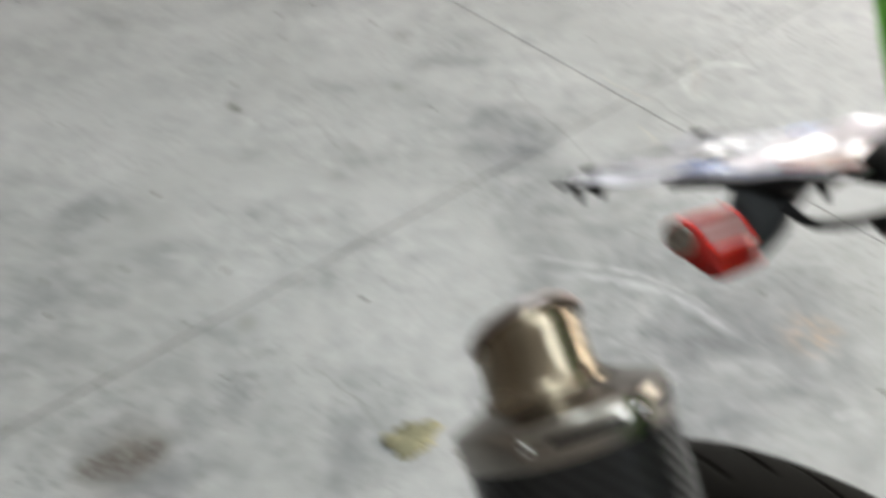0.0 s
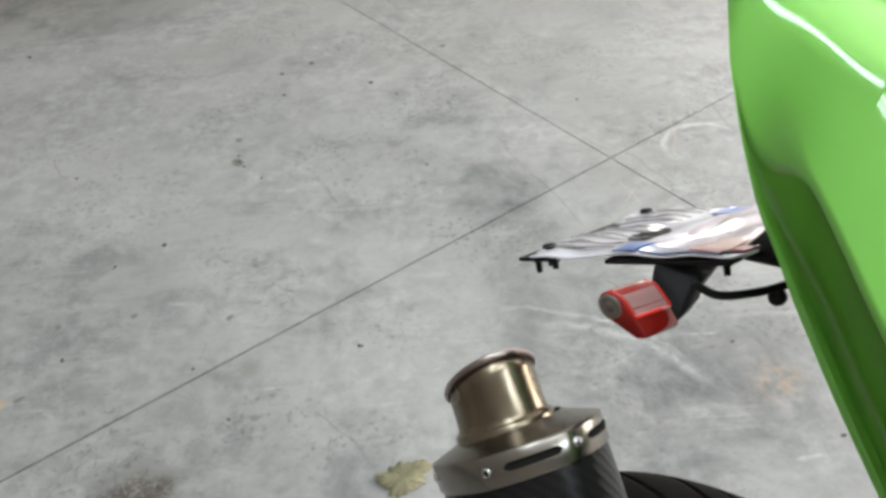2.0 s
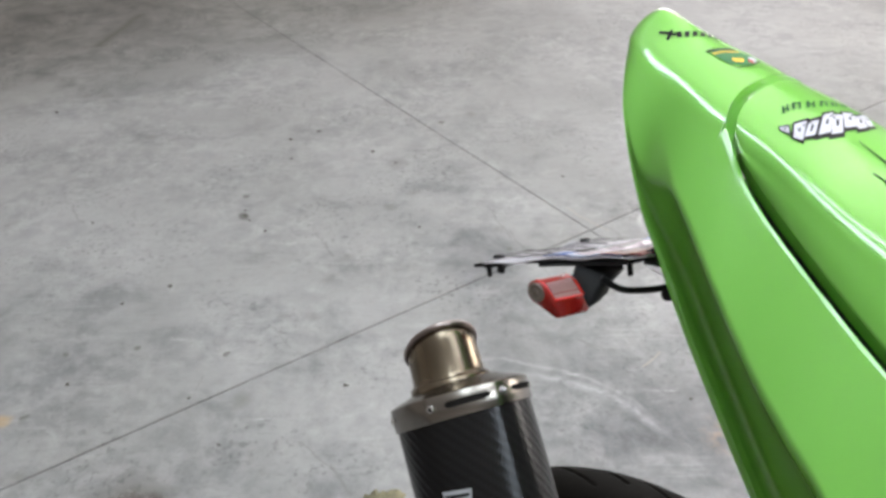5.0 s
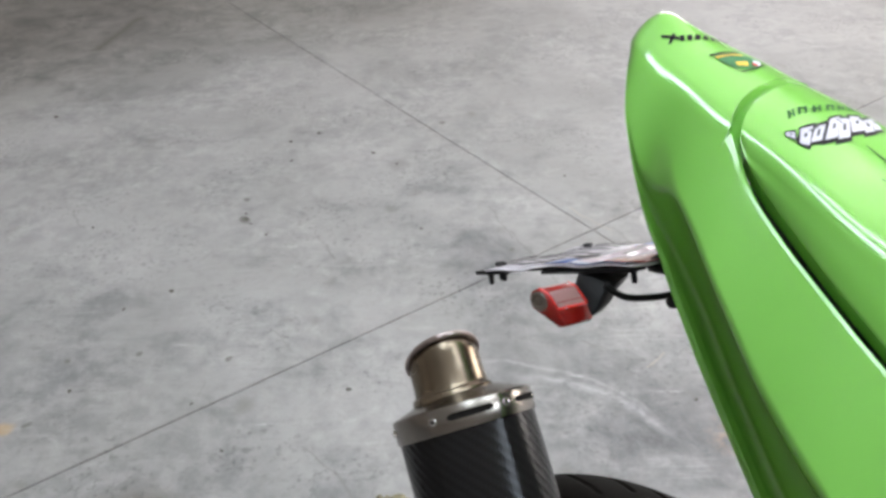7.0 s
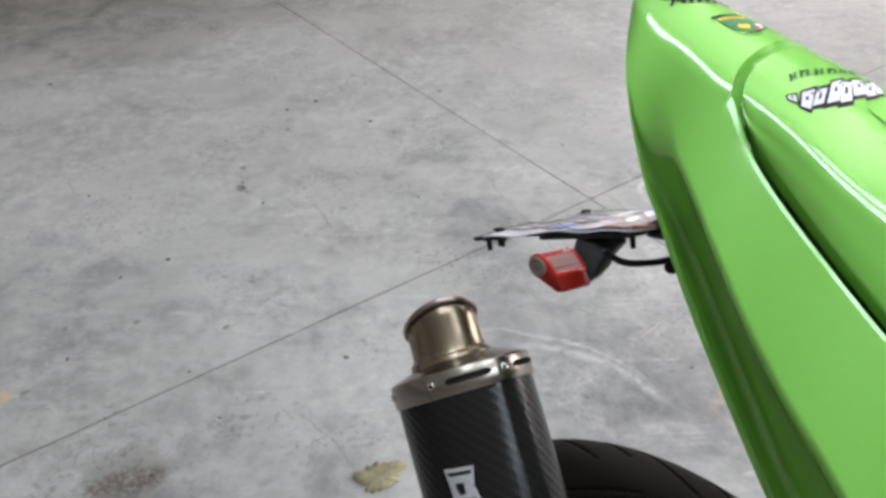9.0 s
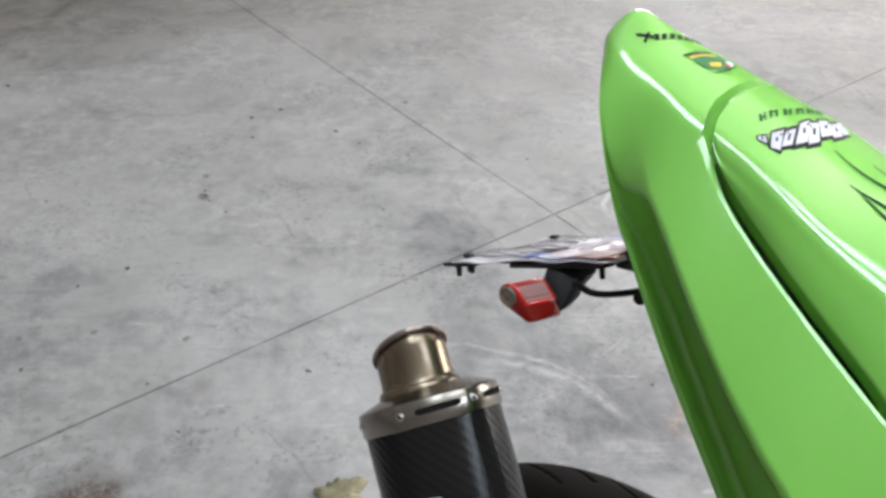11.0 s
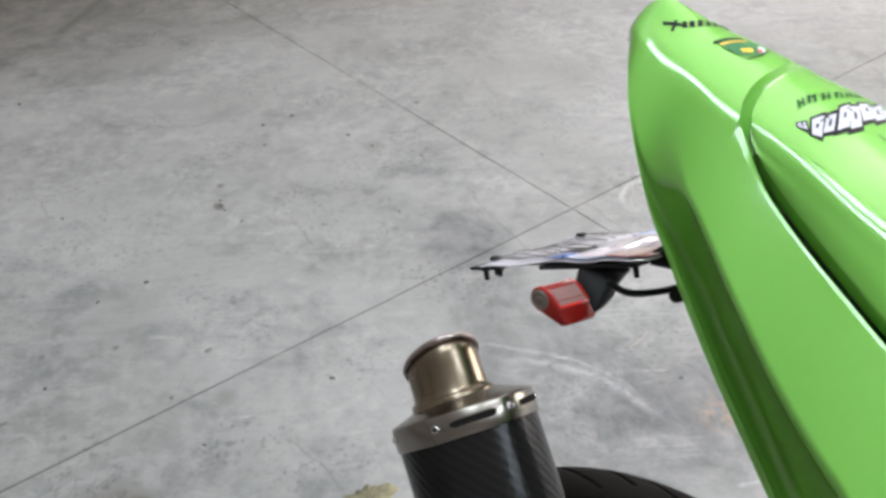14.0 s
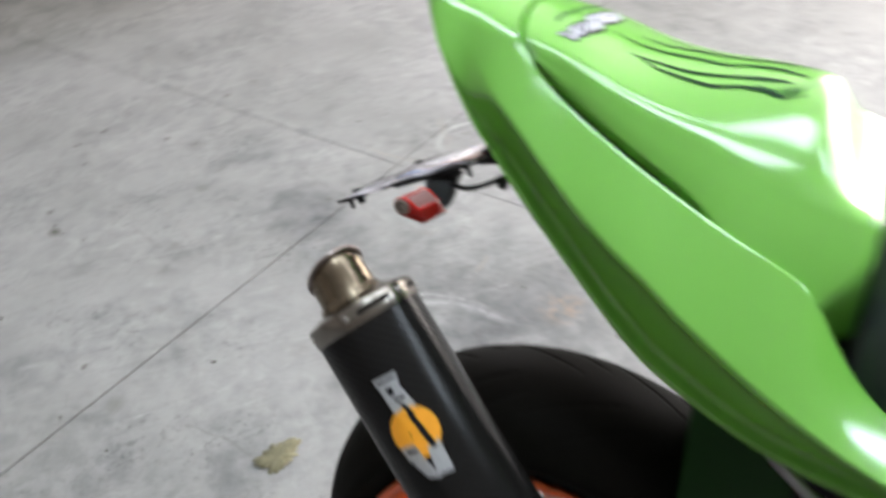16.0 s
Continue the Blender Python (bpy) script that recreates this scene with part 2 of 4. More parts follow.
    # single spots of dried oil
    for x, y, r, force in ((0.04, 2.388, 0.045, 0.25), (0.365, 1.88, 0.012, 0.8), (-0.527, 1.469, 0.010, 0.8), (-0.681, 1.442, 0.010, 0.8), (-0.691, 1.24, 0.010, 0.8), (-0.316, 1.443, 0.009, 0.8),
                           (-0.4, 2.175, 0.012, 0.8), (0.171, 2.695, 0.014, 0.8), (-0.393, 2.063, 0.018, 0.9)):
        c = mix(tree, "MIX", maths(tree, "MULTIPLY", maths(tree, "MULTIPLY", blot(x, y, r), 2.5, True), force), c, (0.12, 0.115, 0.105))
    # scattered dark flecks
    spots = add(tree, "ShaderNodeTexVoronoi", Scale=13.0, Randomness=1.0)
    tree.links.new(bent.outputs["Vector"], spots.inputs["Vector"])
    fleck = maths(tree, "MULTIPLY", maths(tree, "LESS_THAN", spots.outputs["Distance"], 0.075), ramp(tree, big, [(0.54, (0, 0, 0)), (0.68, (0.32, 0.32, 0.32))]))
    c = mix(tree, "MIX", fleck, c, (0.13, 0.12, 0.11))
    # short scuffs, each a few centimetres long
    for turn, scale, shade, force in ((34, 5.0, (0.15, 0.15, 0.15), 0.5), (-52, 6.5, (0.17, 0.165, 0.16), 0.45), (78, 4.0, (0.60, 0.60, 0.59), 0.4)):
        laid = add(tree, "ShaderNodeMapping", Rotation=(0, 0, radians(turn)), Scale=(1.0, 9.0, 1.0))
        tree.links.new(bent.outputs["Vector"], laid.inputs["Vector"])
        cells = add(tree, "ShaderNodeTexVoronoi", Scale=scale, Randomness=1.0)
        tree.links.new(laid.outputs["Vector"], cells.inputs["Vector"])
        mark = maths(tree, "SUBTRACT", 1.0, maths(tree, "DIVIDE", cells.outputs["Distance"], 0.17), True)
        some = tree.nodes.new("ShaderNodeSeparateXYZ")
        tree.links.new(cells.outputs["Color"], some.inputs["Vector"])
        mark = maths(tree, "MULTIPLY", maths(tree, "MULTIPLY", mark, maths(tree, "LESS_THAN", some.outputs["X"], 0.22)), ramp(tree, fine, [(0.4, (0.1, 0.1, 0.1)), (0.6, (1, 1, 1))]))
        c = mix(tree, "MIX", maths(tree, "MULTIPLY", mark, force), c, shade)
    smudges = add(tree, "ShaderNodeTexVoronoi", Scale=7.0, Randomness=1.0)
    tree.links.new(bent.outputs["Vector"], smudges.inputs["Vector"])
    smear = maths(tree, "MULTIPLY", maths(tree, "SUBTRACT", 1.0, maths(tree, "DIVIDE", smudges.outputs["Distance"], 0.2), True), ramp(tree, mid, [(0.45, (0.8, 0.8, 0.8)), (0.56, (0, 0, 0))]))
    c = mix(tree, "MIX", smear, c, (0.17, 0.165, 0.155))
    tree.links.new(c, bsdf.inputs["Base Color"])
    tree.links.new(ramp(tree, mid, [(0.3, (0.62, 0.62, 0.62)), (0.7, (0.8, 0.8, 0.8))]), bsdf.inputs["Roughness"])
    bump(tree, bsdf, maths(tree, "ADD", fine, maths(tree, "MULTIPLY", grain, 0.5)), 0.25, 0.002)
    return m


def carbon():
    """Twill weave under clear lacquer, on a can along its own z axis."""
    m, tree, bsdf = nodes_of("carbon_weave")
    split = tree.nodes.new("ShaderNodeSeparateXYZ")
    tree.links.new(coords_of(tree), split.inputs["Vector"])
    tow = 0.0024
    u = maths(tree, "DIVIDE", maths(tree, "MULTIPLY", maths(tree, "ARCTAN2", split.outputs["Y"], split.outputs["X"]), 0.054), tow)
    v = maths(tree, "DIVIDE", split.outputs["Z"], tow)
    cell = maths(tree, "ADD", maths(tree, "FLOOR", u), maths(tree, "FLOOR", v))
    over = maths(tree, "LESS_THAN", maths(tree, "FLOORED_MODULO", cell, 4.0), 2.0)
    hump_u = maths(tree, "ABSOLUTE", maths(tree, "SINE", maths(tree, "MULTIPLY", u, math.pi)))
    hump_v = maths(tree, "ABSOLUTE", maths(tree, "SINE", maths(tree, "MULTIPLY", v, math.pi)))
    height = maths(tree, "ADD", maths(tree, "MULTIPLY", over, hump_u), maths(tree, "MULTIPLY", maths(tree, "SUBTRACT", 1.0, over), hump_v))
    tree.links.new(mix(tree, "MIX", over, (0.0105, 0.0098, 0.0094), (0.0125, 0.0119, 0.0115)), bsdf.inputs["Base Color"])
    tree.links.new(maths(tree, "ADD", maths(tree, "MULTIPLY", over, 0.06), 0.12), bsdf.inputs["Roughness"])
    tree.links.new(maths(tree, "ADD", maths(tree, "MULTIPLY", maths(tree, "MULTIPLY", over, hump_u), 0.13), 0.03), bsdf.inputs["Specular IOR Level"])
    bump(tree, bsdf, height, 0.10, 0.0006)
    bsdf.inputs["Coat Weight"].default_value, bsdf.inputs["Coat Roughness"].default_value = 0.08, 0.12
    return m


CONCRETE = concrete()
JOINT = surface("joint_filler", (0.165, 0.158, 0.15), 0.9)
PLASTER = surface("wall_plaster", (0.40, 0.38, 0.36), 0.85, scale=14, relief=0.2)
CEILING = surface("ceiling_paint", (0.82, 0.82, 0.81), 0.85, scale=10)
GREEN = surface("green_paint", (0.172, 0.475, 0.064), 0.30, vary=0.02, coat=1.0, wear=0.03, specular=0.06)
GREEN.node_tree.nodes["Principled BSDF"].inputs["Coat IOR"].default_value = 1.8
GREEN.node_tree.nodes["Principled BSDF"].inputs["Coat Roughness"].default_value = 0.13
BLACK = surface("black_plastic", (0.010, 0.010, 0.0105), 0.6, relief=0.3, specular=0.22)
RUBBER = surface("tyre_rubber", (0.0055, 0.005, 0.004), 0.62, specular=0.03, vary=0.25, scale=90, relief=0.25)
STEEL = surface("brushed_steel", (0.235, 0.215, 0.19), 0.24, 1.0, vary=0.14, scale=45, relief=0.05)
BRONZE = surface("heat_tinted_steel", (0.215, 0.176, 0.128), 0.27, 1.0, vary=0.22, scale=30, relief=0.04)
LIP = surface("burnt_steel", (0.32, 0.265, 0.25), 0.3, 1.0, vary=0.25, scale=60, relief=0.04)
CHROME = surface("bright_screw", (0.58, 0.57, 0.55), 0.2, 1.0)
ORANGE = surface("orange_rim_paint", (0.75, 0.11, 0.015), 0.35, coat=0.5)
ALLOY = surface("cast_alloy", (0.30, 0.30, 0.31), 0.4, 0.9)
SEATING = surface("seat_vinyl", (0.022, 0.024, 0.03), 0.5, relief=0.5, scale=220)
WHITE = surface("white_sheeting", (0.76, 0.73, 0.79), 0.24, vary=0.08, coat=0.6)
CHARACTER = surface("grey_character", (0.095, 0.092, 0.10), 0.4, coat=0.3)
# near-black that paints the shade inside the end cap slots
SLOT_SHADE = surface("painted_recess_shade", (0.012, 0.011, 0.010), 0.9, specular=0.05)
INK = surface("black_ink", (0.010, 0.010, 0.011), 0.5, specular=0.12)
BLUE = surface("blue_sheeting", (0.05, 0.13, 0.42), 0.3, coat=0.4)
PALEBLUE = surface("faded_blue_sheeting", (0.20, 0.25, 0.40), 0.3, vary=0.12, coat=0.6)
PEACH = surface("faded_orange_sheeting", (0.58, 0.30, 0.22), 0.3, vary=0.2, scale=90, coat=0.6)
REDPRINT = surface("faded_red_sheeting", (0.46, 0.06, 0.035), 0.32, vary=0.2, scale=90, coat=0.6)
# silver of the can stickers, darkened for the dim light on the sleeve
CANPRINT = surface("shaded_silver_sticker", (0.36, 0.36, 0.37), 0.4, vary=0.2, scale=300)
YELLOW = surface("orange_sticker", (0.85, 0.36, 0.02), 0.4)
REDLENS = surface("red_lens", (0.30, 0.013, 0.010), 0.2, vary=0.1, coat=0.35, specular=0.3)
# brighter red that paints the light gathered in the lens edges
RED_EDGE_GLOW = surface("edge_glow_red", (0.90, 0.030, 0.022), 0.15, vary=0.05, coat=1.0)
PALE = surface("pale_reflector", (0.40, 0.215, 0.205), 0.3, vary=0.08, coat=0.5)
LILAC = surface("faded_sheeting", (0.66, 0.55, 0.62), 0.24, vary=0.1, coat=0.6)
CARBON = carbon()
LEAF = surface("dry_leaf", (0.19, 0.175, 0.105), 0.8, vary=0.5, scale=70, relief=0.5)
DIRT = surface("dark_dirt", (0.09, 0.083, 0.073), 0.95, vary=0.3, scale=200)
SCREEN = surface("crest_green", (0.022, 0.17, 0.055), 0.4, vary=0.4, scale=250)
GOLD = surface("dull_yellow_print", (0.66, 0.44, 0.04), 0.4, vary=0.25, scale=250)
GLASS = surface("grey_lens", (0.17, 0.135, 0.11), 0.25, vary=0.2, scale=400, coat=0.5)
# green of the inner fender, darkened for the shade under the tail
SHADED_GREEN = surface("shaded_green_plastic", (0.006, 0.032, 0.004), 0.5, vary=0.15, specular=0.12)
DARKGREEN = surface("dark_green_print", (0.014, 0.075, 0.022), 0.45, specular=0.12)
STICKER = surface("silver_sticker", (0.50, 0.50, 0.55), 0.4, specular=0.2)


# ---- mesh helpers ----
def part(name, bm, material, parent, label="", smooth=True):
    me = bpy.data.meshes.new(name)
    bmesh.ops.recalc_face_normals(bm, faces=bm.faces)
    for face in bm.faces:
        face.smooth = smooth
    bm.to_mesh(me)
    bm.free()
    me.materials.append(material)
    ob = new(name, me)
    ob.parent = parent
    if label:
        tagged(ob, label)
    return ob


def thing(name, at, label, category, group="", kind=""):
    ob = new(name)
    ob.matrix_world = at if isinstance(at, Matrix) else Matrix.Translation(at)
    return tagged(ob, label, category, group, kind)


def grid(rows, close_u=False, close_v=False, caps=False):
    """A bmesh through rows of points."""
    bm = bmesh.new()
    vs = [[bm.verts.new(p) for p in row] for row in rows]
    n, k = len(vs), len(vs[0])
    for i in range(n if close_u else n - 1):
        for j in range(k if close_v else k - 1):
            bm.faces.new((vs[i][j], vs[(i + 1) % n][j], vs[(i + 1) % n][(j + 1) % k], vs[i][(j + 1) % k]))
    if caps:
        bm.faces.new(vs[0])
        bm.faces.new(vs[-1])
    return bm


def lathe(profile, steps=48, shape=None, close=False, caps=False):
    """A turned form round z from (radius, height) pairs."""
    rows = []
    for r, z in profile:
        rows.append([(r * (shape(a) if shape else 1) * math.cos(a), r * (shape(a) if shape else 1) * math.sin(a), z)
                     for a in (2 * math.pi * i / steps for i in range(steps))])
    return grid(rows, close_u=close, close_v=True, caps=caps)


def box(size, at=(0, 0, 0), bevel=0.0, segments=2, turn=None):
    bm = bmesh.new()
    bmesh.ops.create_cube(bm, size=1)
    bmesh.ops.scale(bm, vec=size, verts=bm.verts)
    if bevel:
        bmesh.ops.bevel(bm, geom=bm.edges[:], offset=bevel, segments=segments, affect="EDGES", profile=0.7)
    if turn:
        bmesh.ops.transform(bm, matrix=turn, verts=bm.verts)
    bmesh.ops.translate(bm, vec=at, verts=bm.verts)
    return bm


def moved(bm, m):
    bmesh.ops.transform(bm, matrix=m, verts=bm.verts)
    return bm


def slab(outline, thickness, bevel=0.0):
    """A flat plate in xy from an outline, from z = 0 upwards."""
    bm = bmesh.new()
    face = bm.faces.new([bm.verts.new((x, y, 0)) for x, y in outline])
    out = bmesh.ops.extrude_face_region(bm, geom=[face])
    bmesh.ops.translate(bm, vec=(0, 0, thickness), verts=[v for v in out["geom"] if isinstance(v, bmesh.types.BMVert)])
    if bevel:
        bmesh.ops.bevel(bm, geom=bm.edges[:], offset=bevel, segments=2, affect="EDGES")
    return bm


def tube(points, radius, steps=10):
    """A round bar or cable through points."""
    pts = [Vector(p) for p in points]
    rows, side = [], None
    for i, p in enumerate(pts):
        way = (pts[min(i + 1, len(pts) - 1)] - pts[max(i - 1, 0)]).normalized()
        side = way.orthogonal().normalized() if side is None else (side - way * side.dot(way)).normalized()
        other = way.cross(side)
        r = radius(i / (len(pts) - 1)) if callable(radius) else radius
        rows.append([p + r * (math.cos(a) * side + math.sin(a) * other) for a in (2 * math.pi * k / steps for k in range(steps))])
    return grid(rows, close_v=True, caps=True)


def spline(points, n=8):
    """Points along a smooth line through the given ones."""
    p = [Vector(q) for q in points]
    p = [2 * p[0] - p[1]] + p + [2 * p[-1] - p[-2]]
    out = []
    for i in range(1, len(p) - 2):
        for k in range(n):
            t = k / n
            out.append(0.5 * ((2 * p[i]) + (p[i + 1] - p[i - 1]) * t + (2 * p[i - 1] - 5 * p[i] + 4 * p[i + 1] - p[i + 2]) * t * t
                              + (3 * p[i] - p[i - 1] - 3 * p[i + 1] + p[i + 2]) * t ** 3))
    return out + [p[-2]]


def lerp(a, b, t):
    return a + (b - a) * t


def ease(a, b, x):
    t = min(1.0, max(0.0, (x - a) / (b - a)))
    return t * t * (3 - 2 * t)


# ---- the hall ----
CROSS, BAY = Vector((0.594, 1.977, 0)), 4.6
ALONG_A, ALONG_B = (Vector((math.cos(t), math.sin(t), 0)) for t in (radians(36.5), radians(124.3)))
floor = tagged(new("floor"), "grey trowelled concrete floor with saw-cut joints", "floor", kind="structure")
part("joint_bed", box((15, 17, 0.1), (0, 1, -0.056)), JOINT, floor, "dark filler in the joints", False)


def floor_slab(i, j):
    thin, wide = 0.0009 / BAY, 0.0024 / BAY
    corners = [CROSS + BAY * ((i + a) * ALONG_A + (j + b) * ALONG_B) for a, b in ((thin, wide), (1 - thin, wide), (1 - thin, 1 - wide), (thin, 1 - wide))]
    bm = slab([(p.x, p.y) for p in corners], 0.1, 0.001)
    bmesh.ops.translate(bm, vec=(0, 0, -0.1), verts=bm.verts)
    part("slab", bm, CONCRETE, floor, smooth=False)


for i in range(-2, 2):
    for j in range(-2, 2):
        floor_slab(i, j)


def wall(name, size, at):
    ob = part(name, box(size, at), PLASTER, None, smooth=False)
    return tagged(ob, "plain grey plastered wall", "wall", kind="structure")


wall("wall_south", (11.6, 0.2, 3.6), (-0.4, -5.1, 1.8))
# gap in the north wall left for the added lamp
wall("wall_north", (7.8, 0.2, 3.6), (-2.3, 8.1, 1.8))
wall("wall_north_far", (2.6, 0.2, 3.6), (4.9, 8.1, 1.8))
wall("wall_over_assumed_north_door", (2.0, 0.2, 1.2), (2.6, 8.1, 3.0))
wall("wall_west", (0.2, 14, 3.6), (-6.1, 1, 1.8))
# gap in the east wall left for the added lamp
wall("wall_east", (0.2, 4.7, 3.6), (5.3, -2.65, 1.8))
wall("wall_east_far", (0.2, 4.1, 3.6), (5.3, 5.95, 1.8))
wall("wall_over_assumed_door", (0.2, 4.2, 0.4), (5.3, 1.8, 3.4))
tagged(part("ceiling", box((12.4, 14.4, 0.2), (0, 1, 3.7)), CEILING, None, smooth=False), "plain light painted ceiling", "ceiling", kind="structure")

def glowing(name, colour, strength):
    m, tree, bsdf = nodes_of(name)
    bsdf.inputs["Emission Color"].default_value = (*colour, 1)
    bsdf.inputs["Emission Strength"].default_value = strength
    return m


# lights added out of view, placed by the highlights on paint and steel
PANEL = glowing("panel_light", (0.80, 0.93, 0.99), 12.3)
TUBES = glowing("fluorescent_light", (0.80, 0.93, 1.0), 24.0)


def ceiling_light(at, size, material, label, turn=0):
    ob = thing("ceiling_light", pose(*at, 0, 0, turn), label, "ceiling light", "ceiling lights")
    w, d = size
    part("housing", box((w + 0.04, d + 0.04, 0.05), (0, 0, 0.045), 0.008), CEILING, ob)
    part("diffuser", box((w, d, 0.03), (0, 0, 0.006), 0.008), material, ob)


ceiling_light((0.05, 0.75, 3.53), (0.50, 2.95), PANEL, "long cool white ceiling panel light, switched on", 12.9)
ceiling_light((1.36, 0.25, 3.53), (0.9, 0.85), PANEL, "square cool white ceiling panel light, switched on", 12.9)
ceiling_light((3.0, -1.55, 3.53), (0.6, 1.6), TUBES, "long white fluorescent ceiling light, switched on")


# ---- the motorcycle ----
# its own axes: x ahead, y to its left, z up along its lean
PSI, LEANING = 0.793, 0.114
ahead = Vector((math.sin(PSI), -math.cos(PSI), 0))
right_level = Vector((-math.cos(PSI), -math.sin(PSI), 0))
left = -(right_level * math.cos(LEANING) + Vector((0, 0, 1)) * math.sin(LEANING))
above = Vector((0, 0, 1)) * math.cos(LEANING) - right_level * math.sin(LEANING)
BIKE = Matrix.Translation((0.355, 0.394, 0.0)) @ Matrix((ahead, left, above)).transposed().to_4x4()
bike = thing("motorcycle", BIKE, "lime green sports motorcycle with carbon silencer and orange rims", "motorcycle")


# tail: a wedge drawn from its ridge, seam, crease and lower edge, each at a distance h to the side of its middle line
MID = 0.025


def through_table(rows):
    xs, hs, zs = (np.array(c, float) for c in zip(*rows))

    def tangents(v):
        return np.gradient(v, xs)

    th, tz = tangents(hs), tangents(zs)

    def at(x):
        i = int(np.clip(np.searchsorted(xs, x) - 1, 0, len(xs) - 2))
        d = xs[i + 1] - xs[i]
        t = min(1.0, max(0.0, (x - xs[i]) / d))
        a, b, c, e = 2 * t ** 3 - 3 * t * t + 1, t ** 3 - 2 * t * t + t, -2 * t ** 3 + 3 * t * t, t ** 3 - t * t
        return Vector((x, *(float(a * v[i] + b * d * g[i] + c * v[i + 1] + e * d * g[i + 1]) for v, g in ((hs, th), (zs, tz)))))
    return at


TIP, STEP, FRONT, END = -0.168, -0.044, 0.231, 0.46
COWL = STEP + 0.0085
# (distance ahead, distance to the side, height) along the edges that show
ridge = through_table([(-0.168, 0.002, 1.036), (-0.16, 0.016, 1.044), (-0.148, 0.032, 1.0485), (-0.133, 0.0425, 1.0465), (-0.10, 0.0555, 1.0365), (-0.075, 0.0622, 1.0295), (-0.045, 0.0672, 1.0210),
                       (0.0, 0.0755, 1.0090), (0.05, 0.083, 0.9905), (0.1, 0.0895, 0.9740), (0.15, 0.0985, 0.9590), (0.2, 0.105, 0.944), (0.3, 0.110, 0.912), (0.46, 0.112, 0.86)])
lower = through_table([(-0.168, 0.0012, 1.029), (-0.16, 0.014, 1.034), (-0.15, 0.031, 1.0355), (-0.14, 0.0475, 1.0320), (-0.13, 0.0620, 1.0240), (-0.12, 0.0745, 1.0120), (-0.11, 0.0825, 0.9985), (-0.10, 0.0862, 0.980), (-0.09, 0.0868, 0.960),
                       (-0.08, 0.0872, 0.942), (-0.065, 0.0880, 0.922), (-0.05, 0.0925, 0.9050), (-0.03, 0.1000, 0.8860), (-0.014, 0.1060, 0.8710), (0.002, 0.1110, 0.8560), (0.03, 0.1200, 0.8310), (0.055, 0.1280, 0.8090),
                       (0.08, 0.1365, 0.7890), (0.1, 0.1390, 0.7710), (0.15, 0.1440, 0.7400), (0.2, 0.1490, 0.7170), (0.3, 0.1520, 0.690), (0.46, 0.1550, 0.672)])
lip_front = through_table([(-0.08, 0.0612, 1.0310), (-0.06, 0.0648, 1.0250), (-0.047, 0.0680, 1.0180), (-0.04, 0.0707, 1.0130), (-0.03, 0.0760, 1.0035), (-0.02, 0.0802, 0.9930), (-0.01, 0.0840, 0.9848), (0.0, 0.0872, 0.9780),
                           (0.02, 0.0930, 0.9662), (0.04, 0.0988, 0.9558), (0.06, 0.1060, 0.9470), (0.08, 0.1125, 0.9380), (0.1, 0.1195, 0.9300), (0.13, 0.1300, 0.9185), (0.16, 0.1390, 0.9075), (0.2, 0.1470, 0.8925),
                           (0.218, 0.1500, 0.8840), (0.235, 0.1540, 0.8660), (0.25, 0.1580, 0.8430), (0.275, 0.1650, 0.8140), (0.3, 0.1700, 0.7950), (0.36, 0.1780, 0.7720), (0.46, 0.1820, 0.7550)])
crease = through_table([(-0.168, 0.0015, 1.033), (-0.16, 0.016, 1.039), (-0.15, 0.0315, 1.0420), (-0.14, 0.0442, 1.0400), (-0.13, 0.0545, 1.0350), (-0.12, 0.0632, 1.0275), (-0.11, 0.0698, 1.0190), (-0.10, 0.0745, 1.0090), (-0.09, 0.0790, 0.9970), (-0.08, 0.0840, 0.9890),
                        (-0.07, 0.0900, 0.9835), (-0.06, 0.0962, 0.9785), (-0.05, 0.1020, 0.9735), (-0.04, 0.1070, 0.9665), (-0.03, 0.1115, 0.9585), (-0.02, 0.1165, 0.9505), (-0.01, 0.1212, 0.9425), (0.0, 0.1255, 0.9345), (0.02, 0.1325, 0.9170), (0.04, 0.1420, 0.9030), (0.06, 0.1525, 0.8925), (0.08, 0.1630, 0.8835), (0.1, 0.1715, 0.8745),
                        (0.13, 0.1835, 0.8575), (0.16, 0.1935, 0.8410), (0.2, 0.2050, 0.8200), (0.3, 0.2150, 0.772), (0.46, 0.2180, 0.735)])
cowl_edge = through_table([(-0.036, 0.0665, 1.0140), (-0.03, 0.0715, 1.0080), (-0.02, 0.0760, 0.9995), (-0.01, 0.0788, 0.9925), (0.0, 0.0815, 0.9862), (0.02, 0.0874, 0.9753), (0.04, 0.0938, 0.9652), (0.06, 0.1000, 0.9554),
                           (0.08, 0.1058, 0.9460), (0.1, 0.1118, 0.9370), (0.13, 0.1210, 0.9245), (0.16, 0.1310, 0.9130), (0.2, 0.1415, 0.8980), (0.235, 0.1480, 0.8835), (0.26, 0.152, 0.872)])


def lip_line(x):
    """The upper edge of the shell: the ridge on the tip, the edge of the gap ahead of the step."""
    return ridge(x).lerp(lip_front(x), ease(-0.075, -0.055, x))


def upper(x):
    """Where the flank begins, below the rounded edge."""
    edge, k = lip_line(x), crease(x)
    away = lerp(0.0120, 0.0022, ease(-0.055, -0.015, x))
    return edge.lerp(k, min(0.45, away / max(0.001, (k - edge).length)))


def crown(x):
    return 0.013 * lerp(0.78 * ease(TIP - 0.004, -0.140, x), 1.0, ease(-0.140, -0.075, x)) + 0.038 * ease(0.03, 0.225, x) - 0.05 * ease(0.205, 0.252, x)


